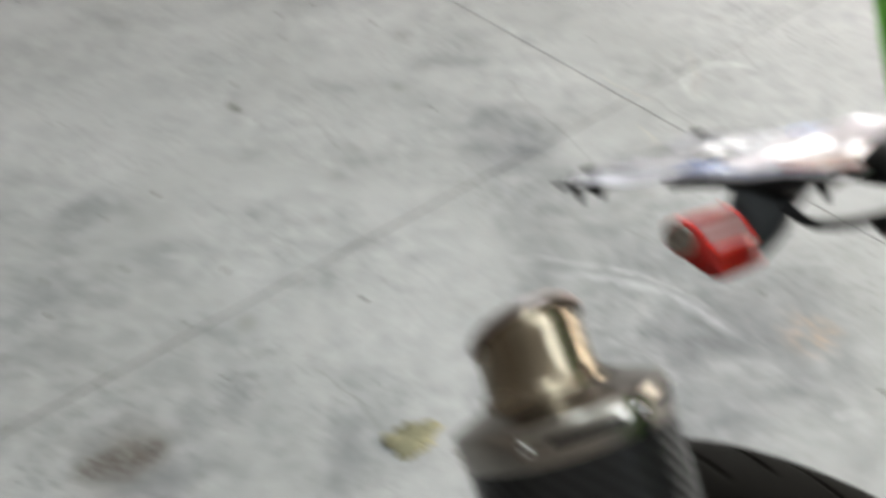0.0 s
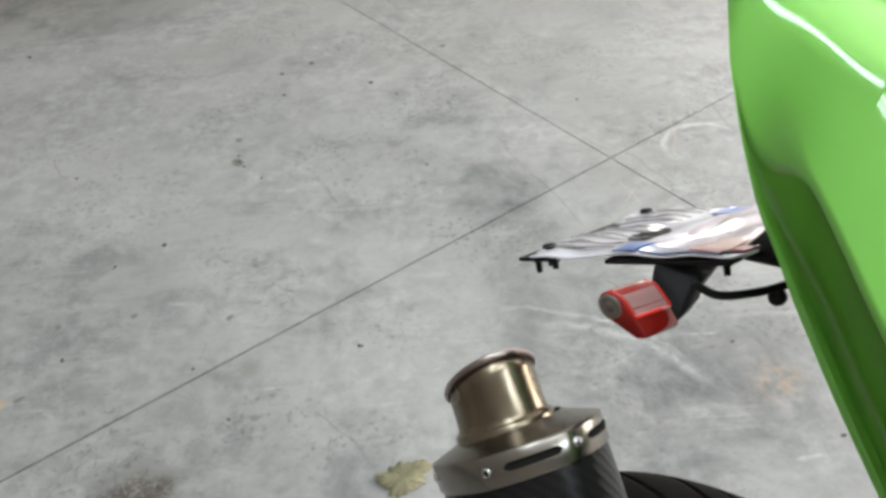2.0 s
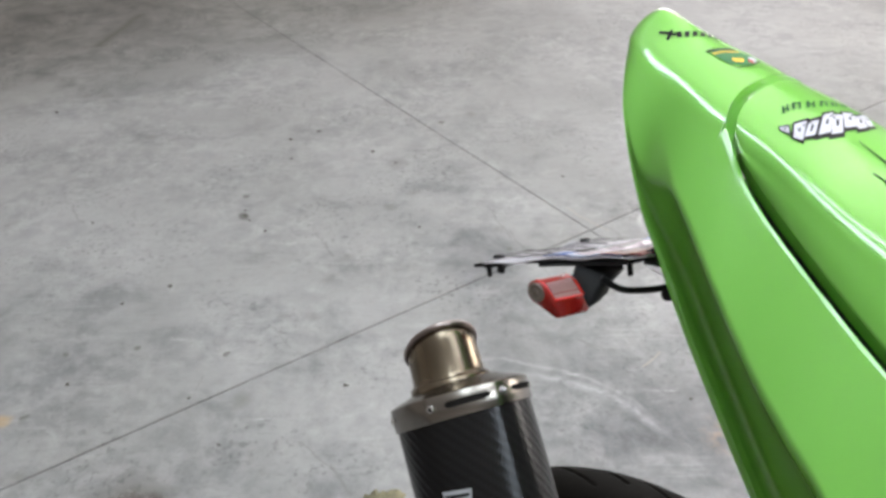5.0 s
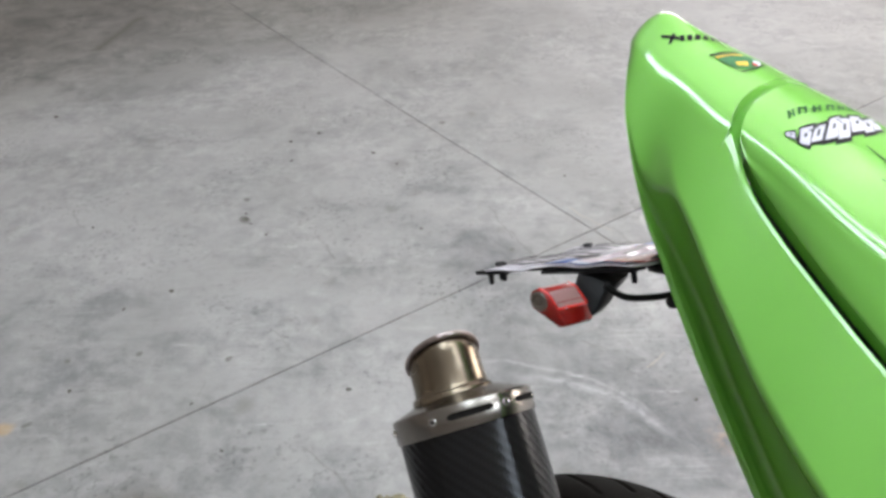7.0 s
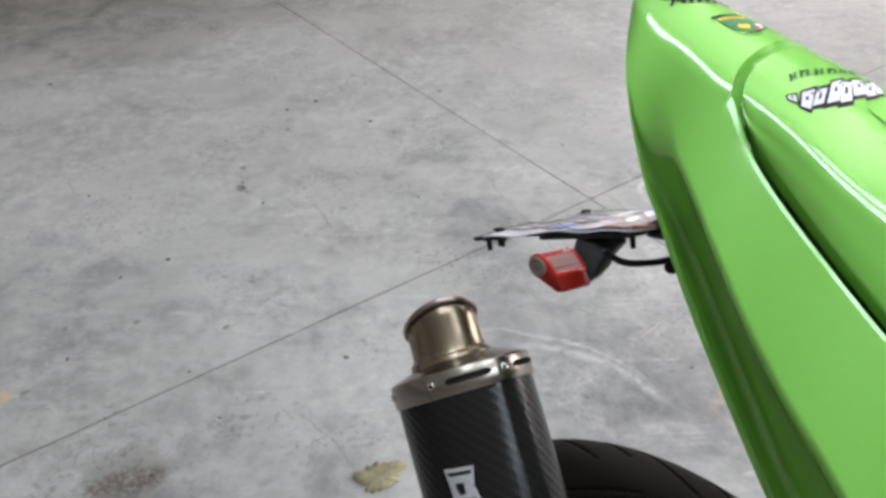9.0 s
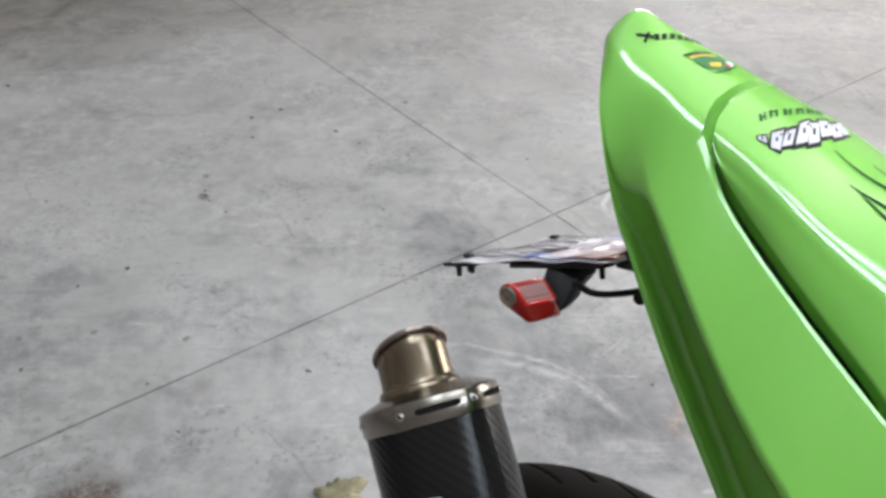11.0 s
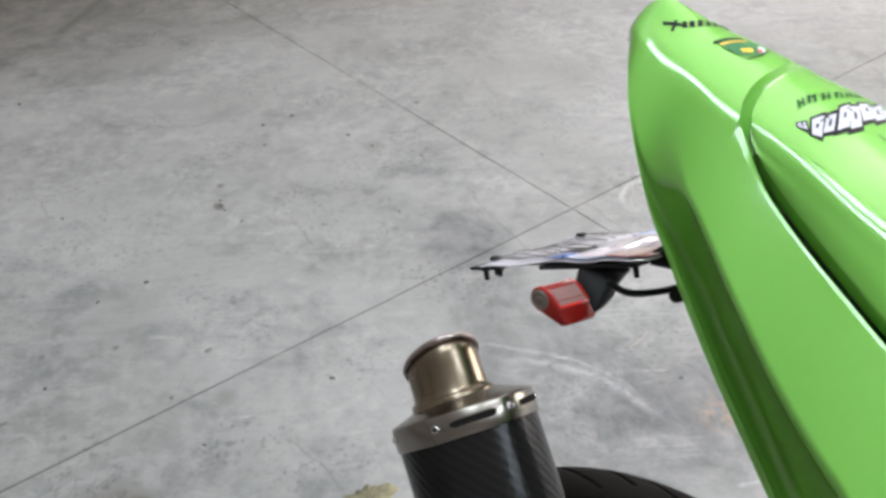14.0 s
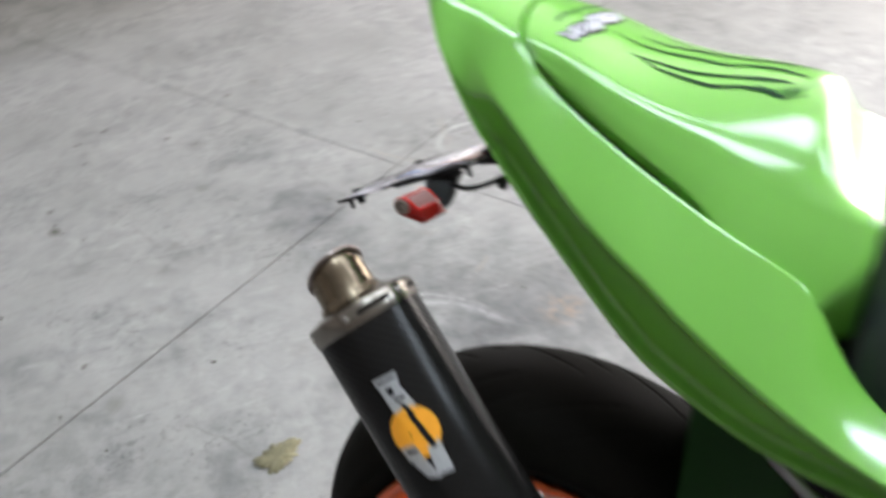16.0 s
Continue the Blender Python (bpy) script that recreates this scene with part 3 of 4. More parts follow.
def top(x, h):
    r = ridge(x)
    keel = 0.008 * ease(TIP, -0.150, x) * (1 - ease(-0.145, -0.095, x))
    return r.z + crown(x) * (1 - min(1.0, abs(h) / max(r.y, 0.001)) ** 2.0) + keel * math.exp(-(h / 0.020) ** 2)


def quad(a, b, c, n):
    return [(1 - t) ** 2 * a + 2 * t * (1 - t) * b + t * t * c for t in (i / n for i in range(n + 1))]


def sided(p, sign=-1):
    """A point of the half section, on the right (-1) or the left (1) of the bike."""
    return Vector((p.x, MID + sign * p.y, p.z))


def mirrored(half):
    return [sided(p) for p in half][::-1] + [sided(p, 1) for p in half[1:]]


def over_ridge(x, side_point, bulge=0.0):
    """Half a section of the top, from its middle over the rounded ridge; bulge carries its middle backwards."""
    r = ridge(x)
    edge = max(0.6, 1 - 0.0105 / r.y)
    flat = []
    for t in (0, 0.15, 0.3, 0.45, 0.6, 0.72, 0.82, 0.90, 0.96):
        xx = x - bulge * (1 - (t * edge) ** 4)
        flat.append(Vector((xx, r.y * t * edge, top(xx, r.y * t * edge))))
    xx = x - bulge * (1 - edge ** 4)
    start, stop = Vector((xx, r.y * edge, top(xx, r.y * edge))), r.lerp(side_point, min(0.8, 0.0105 / max(0.001, (side_point - r).length)))
    return flat + quad(start, r, stop, 9)


def flank(x):
    """Half a section of the side: a rounded nose at the tip, two faces on either side of a soft crease ahead of it."""
    a, k, b = upper(x), crease(x), lower(x)
    soft_up, soft_down = lerp(0.9, 0.06, ease(-0.115, -0.05, x)), lerp(0.9, 0.07, ease(-0.105, -0.055, x))
    one, two = k.lerp(a, soft_up), k.lerp(b, soft_down)
    swell = 0.008 * (one - a).length
    face = [a.lerp(one, t) + Vector((0, swell, 0.6 * swell)) * math.sin(math.pi * t) for t in (0, 0.25, 0.5, 0.75)]
    tuck = 0.025 * ease(-0.118, -0.02, x)
    under = [two.lerp(b, t) - Vector((0, tuck * d, 0)) for t, d in ((0.08, 0.26), (0.2, 0.52), (0.4, 0.82), (0.6, 1.0), (0.85, 1.1), (0.95, 1.05), (0.985, 0.6))]
    return face + quad(one, k, two, 12)[:-1] + under + [b, b + Vector((0, -min(0.003, 0.3 * b.y), -0.0012)), b + Vector((0, -min(0.012, 0.6 * b.y), 0.003))]


def shell(ob, thick=0.0025):
    mod = ob.modifiers.new("thickness", "SOLIDIFY")
    mod.thickness, mod.offset = thick, -1
    return ob


def joined(grids):
    bm = bmesh.new()
    for g in grids:
        me = bpy.data.meshes.new("scratch")
        g.to_mesh(me)
        g.free()
        bm.from_mesh(me)
        bpy.data.meshes.remove(me)
    bmesh.ops.remove_doubles(bm, verts=bm.verts, dist=0.00005)
    return bm


stations = [lerp(TIP, STEP, (i / 34) ** 1.6) for i in range(34)] + [STEP - 0.0030, STEP - 0.0015, STEP - 0.0006, STEP]
deck = []
for x in stations:
    half = over_ridge(x, upper(x), 0.0100 * ease(-0.11, STEP, x))
    deck.append(mirrored(half[:-1] + [upper(x)]))
LIP_TURN = ((0.0001, 0.0002), (0.0001, 0.0045), (0.0006, 0.0105), (0.016, 0.0115))
lip = grid([[Vector((p.x + dx, p.y, p.z - d)) for p in deck[-1]] for dx, d in LIP_TURN])
ahead_of = stations + [lerp(STEP, END, (i / 60) ** 1.35) for i in range(1, 61)]
flanks = []
for sign in (-1, 1):
    flanks.append(grid([[sided(p, sign) for p in flank(x)] for x in ahead_of]))
    brim = []
    for x in ahead_of:
        if x >= STEP:
            edge = lip_line(x)
            inner = edge + Vector((0, -lerp(0.0042, 0.0020, ease(-0.045, -0.01, x)), 0.0004))
            turned = quad(upper(x), edge, inner, 8) + [inner + Vector((0, dy, dz)) for dy, dz in ((-0.0008, -0.0008), (-0.0012, -0.0022), (-0.0014, -0.006), (-0.0016, -0.013), (-0.016, -0.016))]
            brim.append([sided(p, sign) for p in turned])
    flanks.append(grid(brim))
tail = part("tail_fairing", joined([grid(deck), lip] + flanks), GREEN, bike, "glossy lime green pointed tail fairing")
rows = []
for x in [COWL, COWL + 0.0004, COWL + 0.001] + [lerp(COWL, FRONT + 0.02, (i / 56) ** 1.2) for i in range(1, 57)]:
    s = cowl_edge(x) - Vector((0, 0, 0.012 * ease(FRONT - 0.02, FRONT + 0.02, x)))
    half = over_ridge(x, s, 0.0105 * (1 - ease(COWL, 0.03, x)))
    first = min(0.8, 0.0105 / (s - ridge(x)).length)
    half = half + [ridge(x).lerp(s, lerp(first, 1.0, t)) + Vector((0, 0.0014 * math.sin(math.pi * t), 0)) for t in (0.25, 0.5, 0.75, 0.92)] + [s, s + Vector((0, -0.0012, -0.0012)), s + Vector((0, -0.004, -0.010))]
    crest = ridge(x).z + crown(x)
    rows.append([Vector((p.x - 0.065 * ease(0.10, FRONT + 0.02, x) * ease(0.02, 0.12, crest - p.z), p.y, p.z)) for p in mirrored(half)])
back = [[Vector((p.x + dx, p.y, p.z - d)) for p in rows[0]] for dx, d in ((0.0012, 0.012), (0.0006, 0.004), (0.0001, 0.0002))]
last = rows[-1]
inward = [Vector((0, MID - p.y, 0.80 - p.z)).normalized() for p in last]
for dx, d in ((0.0035, 0.0006), (0.0068, 0.0024), (0.0096, 0.0054), (0.0115, 0.0095), (0.0122, 0.0145)):
    rows.append([p + Vector((dx, 0, 0)) + v * d for p, v in zip(last, inward)])
front = [Vector((p.x + 0.013, MID + (p.y - MID) * 0.85, lerp(p.z, 0.84, 0.5))) for p in last]
foot = [Vector((p.x + 0.013, MID + (p.y - MID) * 0.80, 0.82)) for p in last]
cowl = part("seat_cowl", joined([grid(back), grid(rows + [front, foot])]), GREEN, bike, "glossy lime green seat cowl with stickers")
part("tail_liner", grid([[(x, MID + h, lerp(lower(x).z, ridge(x).z, 0.40 if abs(h) > 0.01 else 0.45)) for h in (-(ridge(x).y - 0.012), 0.0, ridge(x).y - 0.012)]
                         for x in (-0.05, -0.02, 0.0, 0.1, 0.2, 0.3, 0.44)]), BLACK, bike, "black inner tray under the tail")


# prints on the deck and the cowl: flat shapes laid on the curved top
def decal(name, outlines, material, parent, label, lift=0.0006, steps=6):
    bm = bmesh.new()
    for quad4 in outlines:
        (ax, ah), (bx, bh), (cx, ch), (dx, dh) = quad4
        vs = []
        for i in range(steps + 1):
            row = []
            for j in range(steps + 1):
                s, t = i / steps, j / steps
                x = (ax * (1 - s) + bx * s) * (1 - t) + (dx * (1 - s) + cx * s) * t
                h = (ah * (1 - s) + bh * s) * (1 - t) + (dh * (1 - s) + ch * s) * t
                row.append(bm.verts.new((x, MID + h, top(x, h) + lift)))
            vs.append(row)
        for i in range(steps):
            for j in range(steps):
                bm.faces.new((vs[i][j], vs[i + 1][j], vs[i + 1][j + 1], vs[i][j + 1]))
    bmesh.ops.remove_doubles(bm, verts=bm.verts, dist=0.00005)
    return part(name, bm, material, parent, label)


def between(line, t):
    """A place along a line of (x, h) pairs."""
    at = t * (len(line) - 1)
    i = min(len(line) - 2, int(at))
    return tuple(lerp(p, q, at - i) for p, q in zip(line[i], line[i + 1]))


def strip_cell(low, up, t0, t1, v0=0.0, v1=1.0, slant=0.0):
    """A piece of the band between two lines, from t0 to t1 along it and v0 to v1 across it."""
    def place(t, v):
        p, q = between(low, min(1, max(0, t + slant * v))), between(up, min(1, max(0, t + slant * v)))
        return lerp(p[0], q[0], v), lerp(p[1], q[1], v)
    return place(t0, v0), place(t1, v0), place(t1, v1), place(t0, v1)


low, up = [(-0.117, -0.021), (-0.112, -0.012), (-0.108, 0.002), (-0.106, 0.018), (-0.106, 0.036)], [(-0.1225, -0.017), (-0.117, -0.006), (-0.1135, 0.010), (-0.111, 0.026), (-0.110, 0.042)]
decal("maker_print", [((-0.131, -0.0245), (-0.1285, -0.0265), (-0.1185, -0.0190), (-0.1205, -0.0170)), ((-0.1255, -0.0175), (-0.1235, -0.0165), (-0.1195, -0.0275), (-0.1215, -0.0285))]
      + [strip_cell(low, up, i / 7 + 0.02, i / 7 + 0.115, 0.1, 0.9, 0.02) for i in range(7)], INK, cowl, "black maker's print on the tail deck")
outline = [(-0.093, -0.012), (-0.084, -0.013), (-0.076, -0.012), (-0.070, 0.0), (-0.0685, 0.018), (-0.076, 0.030), (-0.087, 0.018), (-0.092, 0.0)]
heart = (-0.0805, 0.004)
decal("crest_sticker", [(heart, p, q, heart) for p, q in zip(outline, outline[1:] + outline[:1])], SCREEN, cowl, "small green crest sticker", 0.0005)
decal("crest_badge", [((-0.0800, -0.003), (-0.0760, -0.0065), (-0.0725, 0.003), (-0.0765, 0.010))], GOLD, cowl, "yellow field of the crest", 0.0009)
decal("crest_band", [((-0.0915, -0.012), (-0.0895, -0.0135), (-0.0875, 0.001), (-0.0895, 0.001)), ((-0.0895, 0.001), (-0.0875, 0.001), (-0.0835, 0.017), (-0.0860, 0.0175))], GOLD, cowl, "dull yellow ribbon over the crest", 0.0008)
decal("crest_edge", [((-0.0700, -0.012), (-0.0690, -0.012), (-0.0668, 0.006), (-0.0680, 0.006)), ((-0.0680, 0.006), (-0.0668, 0.006), (-0.0700, 0.026), (-0.0712, 0.026)), ((-0.0850, -0.0135), (-0.0842, -0.0142), (-0.0690, -0.012), (-0.0700, -0.0115))], INK, cowl, "dark edge of the crest", 0.0010)
decal("crest_field", [((-0.0745, 0.0125), (-0.0715, 0.008), (-0.0695, 0.012), (-0.0720, 0.018))], REDPRINT, cowl, "small red field of the crest", 0.0010)
decal("crest_corner", [((-0.077, 0.019), (-0.0705, 0.008), (-0.0695, 0.018), (-0.075, 0.026))], STICKER, cowl, "pale corner of the crest", 0.0009)
decal("crest_scroll", [((-0.0955, -0.014), (-0.0935, -0.016), (-0.0915, 0.001), (-0.0935, 0.001)), ((-0.0935, 0.001), (-0.0915, 0.001), (-0.087, 0.018), (-0.0895, 0.019))], INK, cowl, "dark scroll over the crest", 0.0009)
low, up = [(-0.021, -0.034), (-0.019, -0.021), (-0.014, -0.004), (-0.010, 0.014), (-0.007, 0.030), (-0.004, 0.046)], [(-0.027, -0.028), (-0.025, -0.014), (-0.020, 0.004), (-0.016, 0.023), (-0.013, 0.039), (-0.010, 0.054)]
bars = []
for i in range(6):
    bars += [strip_cell(low, up, i / 6 + 0.01, i / 6 + 0.045, 0.05, 0.95, 0.03), strip_cell(low, up, i / 6 + 0.085, i / 6 + 0.115, 0.05, 0.95, 0.03)]
    bars.append(strip_cell(low, up, i / 6 + 0.045, i / 6 + 0.085, 0.38 + 0.3 * (i % 2), 0.58 + 0.3 * (i % 2), 0.03))
decal("word_print", bars, DARKGREEN, cowl, "row of dark green bars on the cowl", steps=3)
low = [(-0.013, -0.052), (-0.002, -0.051), (0.004, -0.047), (0.009, -0.031), (0.0135, -0.014), (0.017, 0.006), (0.019, 0.026), (0.020, 0.044)]
up = [(-0.017, -0.049), (-0.013, -0.041), (-0.009, -0.026), (-0.0055, -0.010), (-0.005, 0.008), (0.000, 0.024), (0.0025, 0.040), (0.004, 0.056)]
rim_cells, white_cells, notches = [], [], []
for i, (rise, fall, lean, wide) in enumerate(((0.16, 0.30, 0.04, 0.095), (0.10, 0.05, 0.08, 0.115), (0.18, 0.20, 0.10, 0.095), (0.05, 0.16, 0.12, 0.110), (0.16, 0.06, 0.10, 0.100), (0.02, 0.22, 0.08, 0.120), (0.20, 0.10, 0.08, 0.105), (0.10, 0.16, 0.06, 0.090))):
    t = i * 0.122
    rim_cells.append(strip_cell(low, up, t - 0.019, t + wide + 0.019, fall - 0.15, 1.15 - rise, lean))
    white_cells.append(strip_cell(low, up, t, t + wide, fall, 1 - rise, lean))
    middle = 0.5 * (fall + 1 - rise)
    notches.append(strip_cell(low, up, t + wide * 0.38, t + wide * 0.62, middle - 0.12 + 0.08 * (i % 2), middle + 0.14, lean))
    notches.append(strip_cell(low, up, t + wide * (0.72 if i % 2 else 0.05), t + wide * (0.98 if i % 2 else 0.30), middle + 0.20, middle + 0.27, lean))
decal("logo_outline", rim_cells, INK, cowl, "black outline of the white emblem", 0.0004, 3)
for i, cell in enumerate(white_cells):
    decal("logo_block", [cell], STICKER, cowl, "", 0.0008 + 0.00004 * (i % 5), 3)
decal("logo_notch", notches, INK, cowl, "small dark notches in the white emblem", 0.0012, 2)


def claw(points, widths, material, lift):
    """A ragged stripe along the cowl."""
    quads = []
    count = len(points) - 1
    for i, (a, b) in enumerate(zip(points, points[1:])):
        wa, wb = between([(w, 0) for w in widths], i / count)[0], between([(w, 0) for w in widths], (i + 1) / count)[0]
        quads.append(((a[0], a[1] - wa), (b[0], b[1] - wb), (b[0], b[1] + wb), (a[0], a[1] + wa)))
    return decal("claw_stripe", quads, material, cowl, "dark green-edged claw stripe", lift, 4)


for points in (((0.023, -0.005), (0.043, -0.007), (0.067, -0.007), (0.098, -0.005), (0.121, -0.011), (0.142, -0.005), (0.166, -0.004), (0.188, -0.009)),
               ((0.044, 0.016), (0.067, 0.012), (0.094, 0.017), (0.13, 0.012), (0.173, 0.017), (0.192, 0.024)),
               ((0.045, -0.03), (0.068, -0.03), (0.096, -0.033), (0.129, -0.03), (0.153, -0.026), (0.178, -0.024)),
               ((0.053, -0.031), (0.071, -0.04), (0.09, -0.043), (0.117, -0.047), (0.14, -0.041), (0.157, -0.041), (0.172, -0.045), (0.188, -0.036))):
    claw(points, (0.0005, 0.0018, 0.0026, 0.0020, 0.0030, 0.0016), DARKGREEN, 0.0006)
    claw(points, (0.0002, 0.0006, 0.0009, 0.0006, 0.0009, 0.0003), INK, 0.0009)
claw(((0.150, -0.036), (0.168, -0.040), (0.185, -0.030), (0.196, -0.012)), (0.0006, 0.002, 0.003, 0.001), DARKGREEN, 0.0005)

# rear wheel, along its own z axis
R0 = 0.315
WHEEL = Matrix.Translation((0, 0, R0)) @ Matrix.Rotation(radians(-90), 4, "X")
outline = [(0.0, R0), (0.04, R0 - 0.006), (0.07, R0 - 0.020), (0.088, R0 - 0.040), (0.095, R0 - 0.055), (0.092, 0.25), (0.080, 0.230), (0.074, 0.222)]
outline = spline([(-w, r, 0) for w, r in outline[:0:-1]] + [(w, r, 0) for w, r in outline], 16)


def groove(turn, w):
    """How deep the tread is cut at an angle and a width: long slanting sipes on both shoulders."""
    deep = 0.0
    for sign in (-1, 1):
        v = sign * w
        for pitch, start, stop, slope, shift in ((0.42, 0.010, 0.070, 5.0, 0.0), (0.42, 0.034, 0.084, 4.4, 0.21)):
            if start < v < stop:
                g = (turn + shift + 0.18 * (sign > 0) + v * slope * 1.4) % pitch
                wide = 0.0085 * math.sin(math.pi * (v - start) / (stop - start)) ** 0.5
                if g < wide * 2:
                    deep = max(deep, 0.0045 * (1 - abs(g - wide) / wide) ** 0.35)
    return deep


rows = []
for i in range(960):
    a = 2 * math.pi * i / 960
    rows.append([((p.y - groove(a, p.x)) * math.cos(a), (p.y - groove(a, p.x)) * math.sin(a), p.x) for p in outline])
tyre = part("tyre", grid(rows, close_u=True), RUBBER, bike, "black sports tyre with slanting tread cuts")
tyre.matrix_local = WHEEL
rim = part("rim", lathe([(0.224, -0.078), (0.231, -0.084), (0.234, -0.088), (0.232, -0.092), (0.224, -0.090), (0.206, -0.07), (0.196, -0.03), (0.196, 0.03), (0.206, 0.07),
                         (0.224, 0.090), (0.232, 0.092), (0.234, 0.088), (0.231, 0.084), (0.224, 0.078)], 96), ORANGE, bike, "orange painted rim")
rim.matrix_local = WHEEL
for k in range(5):
    a = 2 * math.pi * k / 5 + 0.3
    spoke = part("spoke", grid([[(r * math.cos(a) + s * w * -math.sin(a), r * math.sin(a) + s * w * math.cos(a), z)
                                 for s, z in ((-1, 0.012), (-0.7, 0.026), (0.7, 0.026), (1, 0.012), (1, -0.012), (0.7, -0.026), (-0.7, -0.026), (-1, -0.012))]
                                for r, w in ((0.04, 0.020), (0.08, 0.015), (0.15, 0.013), (0.20, 0.022))], close_v=True, caps=True), ORANGE, rim)
hub = part("hub", lathe([(0.012, -0.11), (0.03, -0.11), (0.034, -0.09), (0.045, -0.05), (0.05, 0.0), (0.045, 0.05), (0.034, 0.09), (0.03, 0.11), (0.012, 0.11)], 32), ALLOY, rim, "grey alloy hub")
part("brake_disc", lathe([(0.06, 0.075), (0.11, 0.075), (0.11, 0.08), (0.06, 0.08)], 48, close=True), STEEL, rim, "steel brake disc")

# swingarm, inner fender, hanger
for sign in (-1, 1):
    part("swingarm_beam", grid([[(x, sign * (0.115 + 0.01 * ease(0, 0.4, x)) + dy * 0.014, z + dz * t) for dy, dz in
                                 ((-1, -0.7), (-0.7, -1), (0.7, -1), (1, -0.7), (1, 0.7), (0.7, 1), (-0.7, 1), (-1, 0.7))]
                                for x, z, t in ((-0.05, 0.315, 0.022), (0.06, 0.32, 0.030), (0.25, 0.36, 0.036), (0.45, 0.40, 0.045), (0.58, 0.42, 0.05))], close_v=True, caps=True), ALLOY, bike, "grey alloy swingarm beam")
fender = shell(part("inner_fender", grid([[(x + 0.02 * (h / 0.1) ** 2, MID + h, z) for h in (-0.105, -0.09, -0.05, 0.0, 0.05, 0.09, 0.105)]
                                          for x, z in ((0.140, 0.76), (0.143, 0.69), (0.150, 0.645), (0.165, 0.60), (0.21, 0.56), (0.27, 0.53), (0.36, 0.50))]), SHADED_GREEN, bike, "green inner fender above the tyre, shade put into its colour"))
part("fender_side", grid([[(x, MID - 0.107 - 0.004 * math.sin(3 * (z - 0.5)), z) for z in (0.50, 0.56, 0.62, 0.68, 0.74, 0.77)] for x in (0.150, 0.165, 0.19, 0.22, 0.25)]), SHADED_GREEN, bike, "green side of the inner fender, shade put into its colour")
part("hanger_bracket", tube(spline([(0.225, -0.112, 0.70), (0.255, -0.128, 0.688), (0.285, -0.132, 0.668), (0.298, -0.132, 0.62)], 6), 0.006, 8), ALLOY, bike, "grey alloy silencer bracket")
# block added for the unseen inner body; keeps light from leaking through
part("inner_body_block", grid([[(x, MID + h, z) for h, z in ((-w, z0), (-w, z1), (w, z1), (w, z0))] for x, w, z0, z1 in ((0.175, 0.085, 0.60, 0.74), (0.24, 0.105, 0.50, 0.76), (0.40, 0.12, 0.36, 0.78), (0.62, 0.12, 0.30, 0.80))], close_v=True, caps=True), BLACK, bike, "black block added for the unseen inner body")
part("footrest_plate", box((0.05, 0.008, 0.22), (0.33, -0.13, 0.52), 0.003), ALLOY, bike, "grey alloy footrest plate")

# silencer, along its own z axis
aim = Vector((-0.26, 0.68, 0.68)).normalized()
base = Vector((0.212, 0.425, 0.752))
side = (Vector((1, 0, 0)) - aim * aim.x).normalized()
CAN = BIKE.inverted() @ Matrix.Translation(base) @ Matrix((side, aim.cross(side), aim)).transposed().to_4x4()


def can_shape(a):
    """A hexagon with well rounded corners."""
    t = (a + radians(60)) % radians(60) - radians(30)
    return 0.78 + 0.22 * 1.06 * math.cos(radians(30)) / math.cos(t) * 1.03


def on_can(a, z, r):
    return Vector((r * math.cos(a), r * math.sin(a), z))


silencer = part("silencer_body", lathe([(0.030, -0.375), (0.046, -0.36), (0.053, -0.335), (0.0535, -0.33), (0.0535, 0.040)], 96, can_shape), CARBON, bike, "gloss carbon fibre silencer sleeve")
silencer.matrix_local = CAN
cap = part("end_cap", lathe([(0.0536, 0.036), (0.0546, 0.0362), (0.0552, 0.037), (0.0552, 0.0535), (0.0545, 0.0548), (0.0530, 0.0555), (0.040, 0.0600), (0.0345, 0.0622), (0.0325, 0.0632)], 96, can_shape),
           STEEL, bike, "brushed steel silencer end cap")
cap.matrix_local = CAN
LONG = radians(-78)


def outlet_ring(r, z, cut):
    return [on_can(a, z + cut * 0.0135 * math.cos(a - LONG), r) + Vector((-0.0040, 0, 0)) for a in (2 * math.pi * i / 64 for i in range(64))]


rows = [outlet_ring(r, z, cut) for r, z, cut in ((0.0330, 0.0605, 0), (0.0328, 0.0640, 0), (0.0322, 0.0660, 0.0), (0.0310, 0.0668, 0.0), (0.0299, 0.0675, 0.0), (0.0293, 0.0695, 0.05), (0.0290, 0.078, 0.4),
                                                  (0.0289, 0.086, 0.8), (0.0289, 0.0932, 1), (0.0280, 0.0932, 1), (0.0276, 0.086, 1), (0.0276, 0.04, 0))]
pipe = part("outlet_pipe", grid(rows, close_v=True), BRONZE, bike, "bronze-tinted steel outlet pipe")
rows = [outlet_ring(r, z, 1) for r, z in ((0.0282, 0.0922), (0.0300, 0.0922), (0.0309, 0.0928), (0.0313, 0.0940), (0.0312, 0.0954), (0.0304, 0.0965), (0.0290, 0.0967), (0.0278, 0.0958), (0.0274, 0.0935))]
part("lip", grid(rows, close_v=True), LIP, pipe, "purple-brown rolled lip")
pipe.matrix_local = CAN
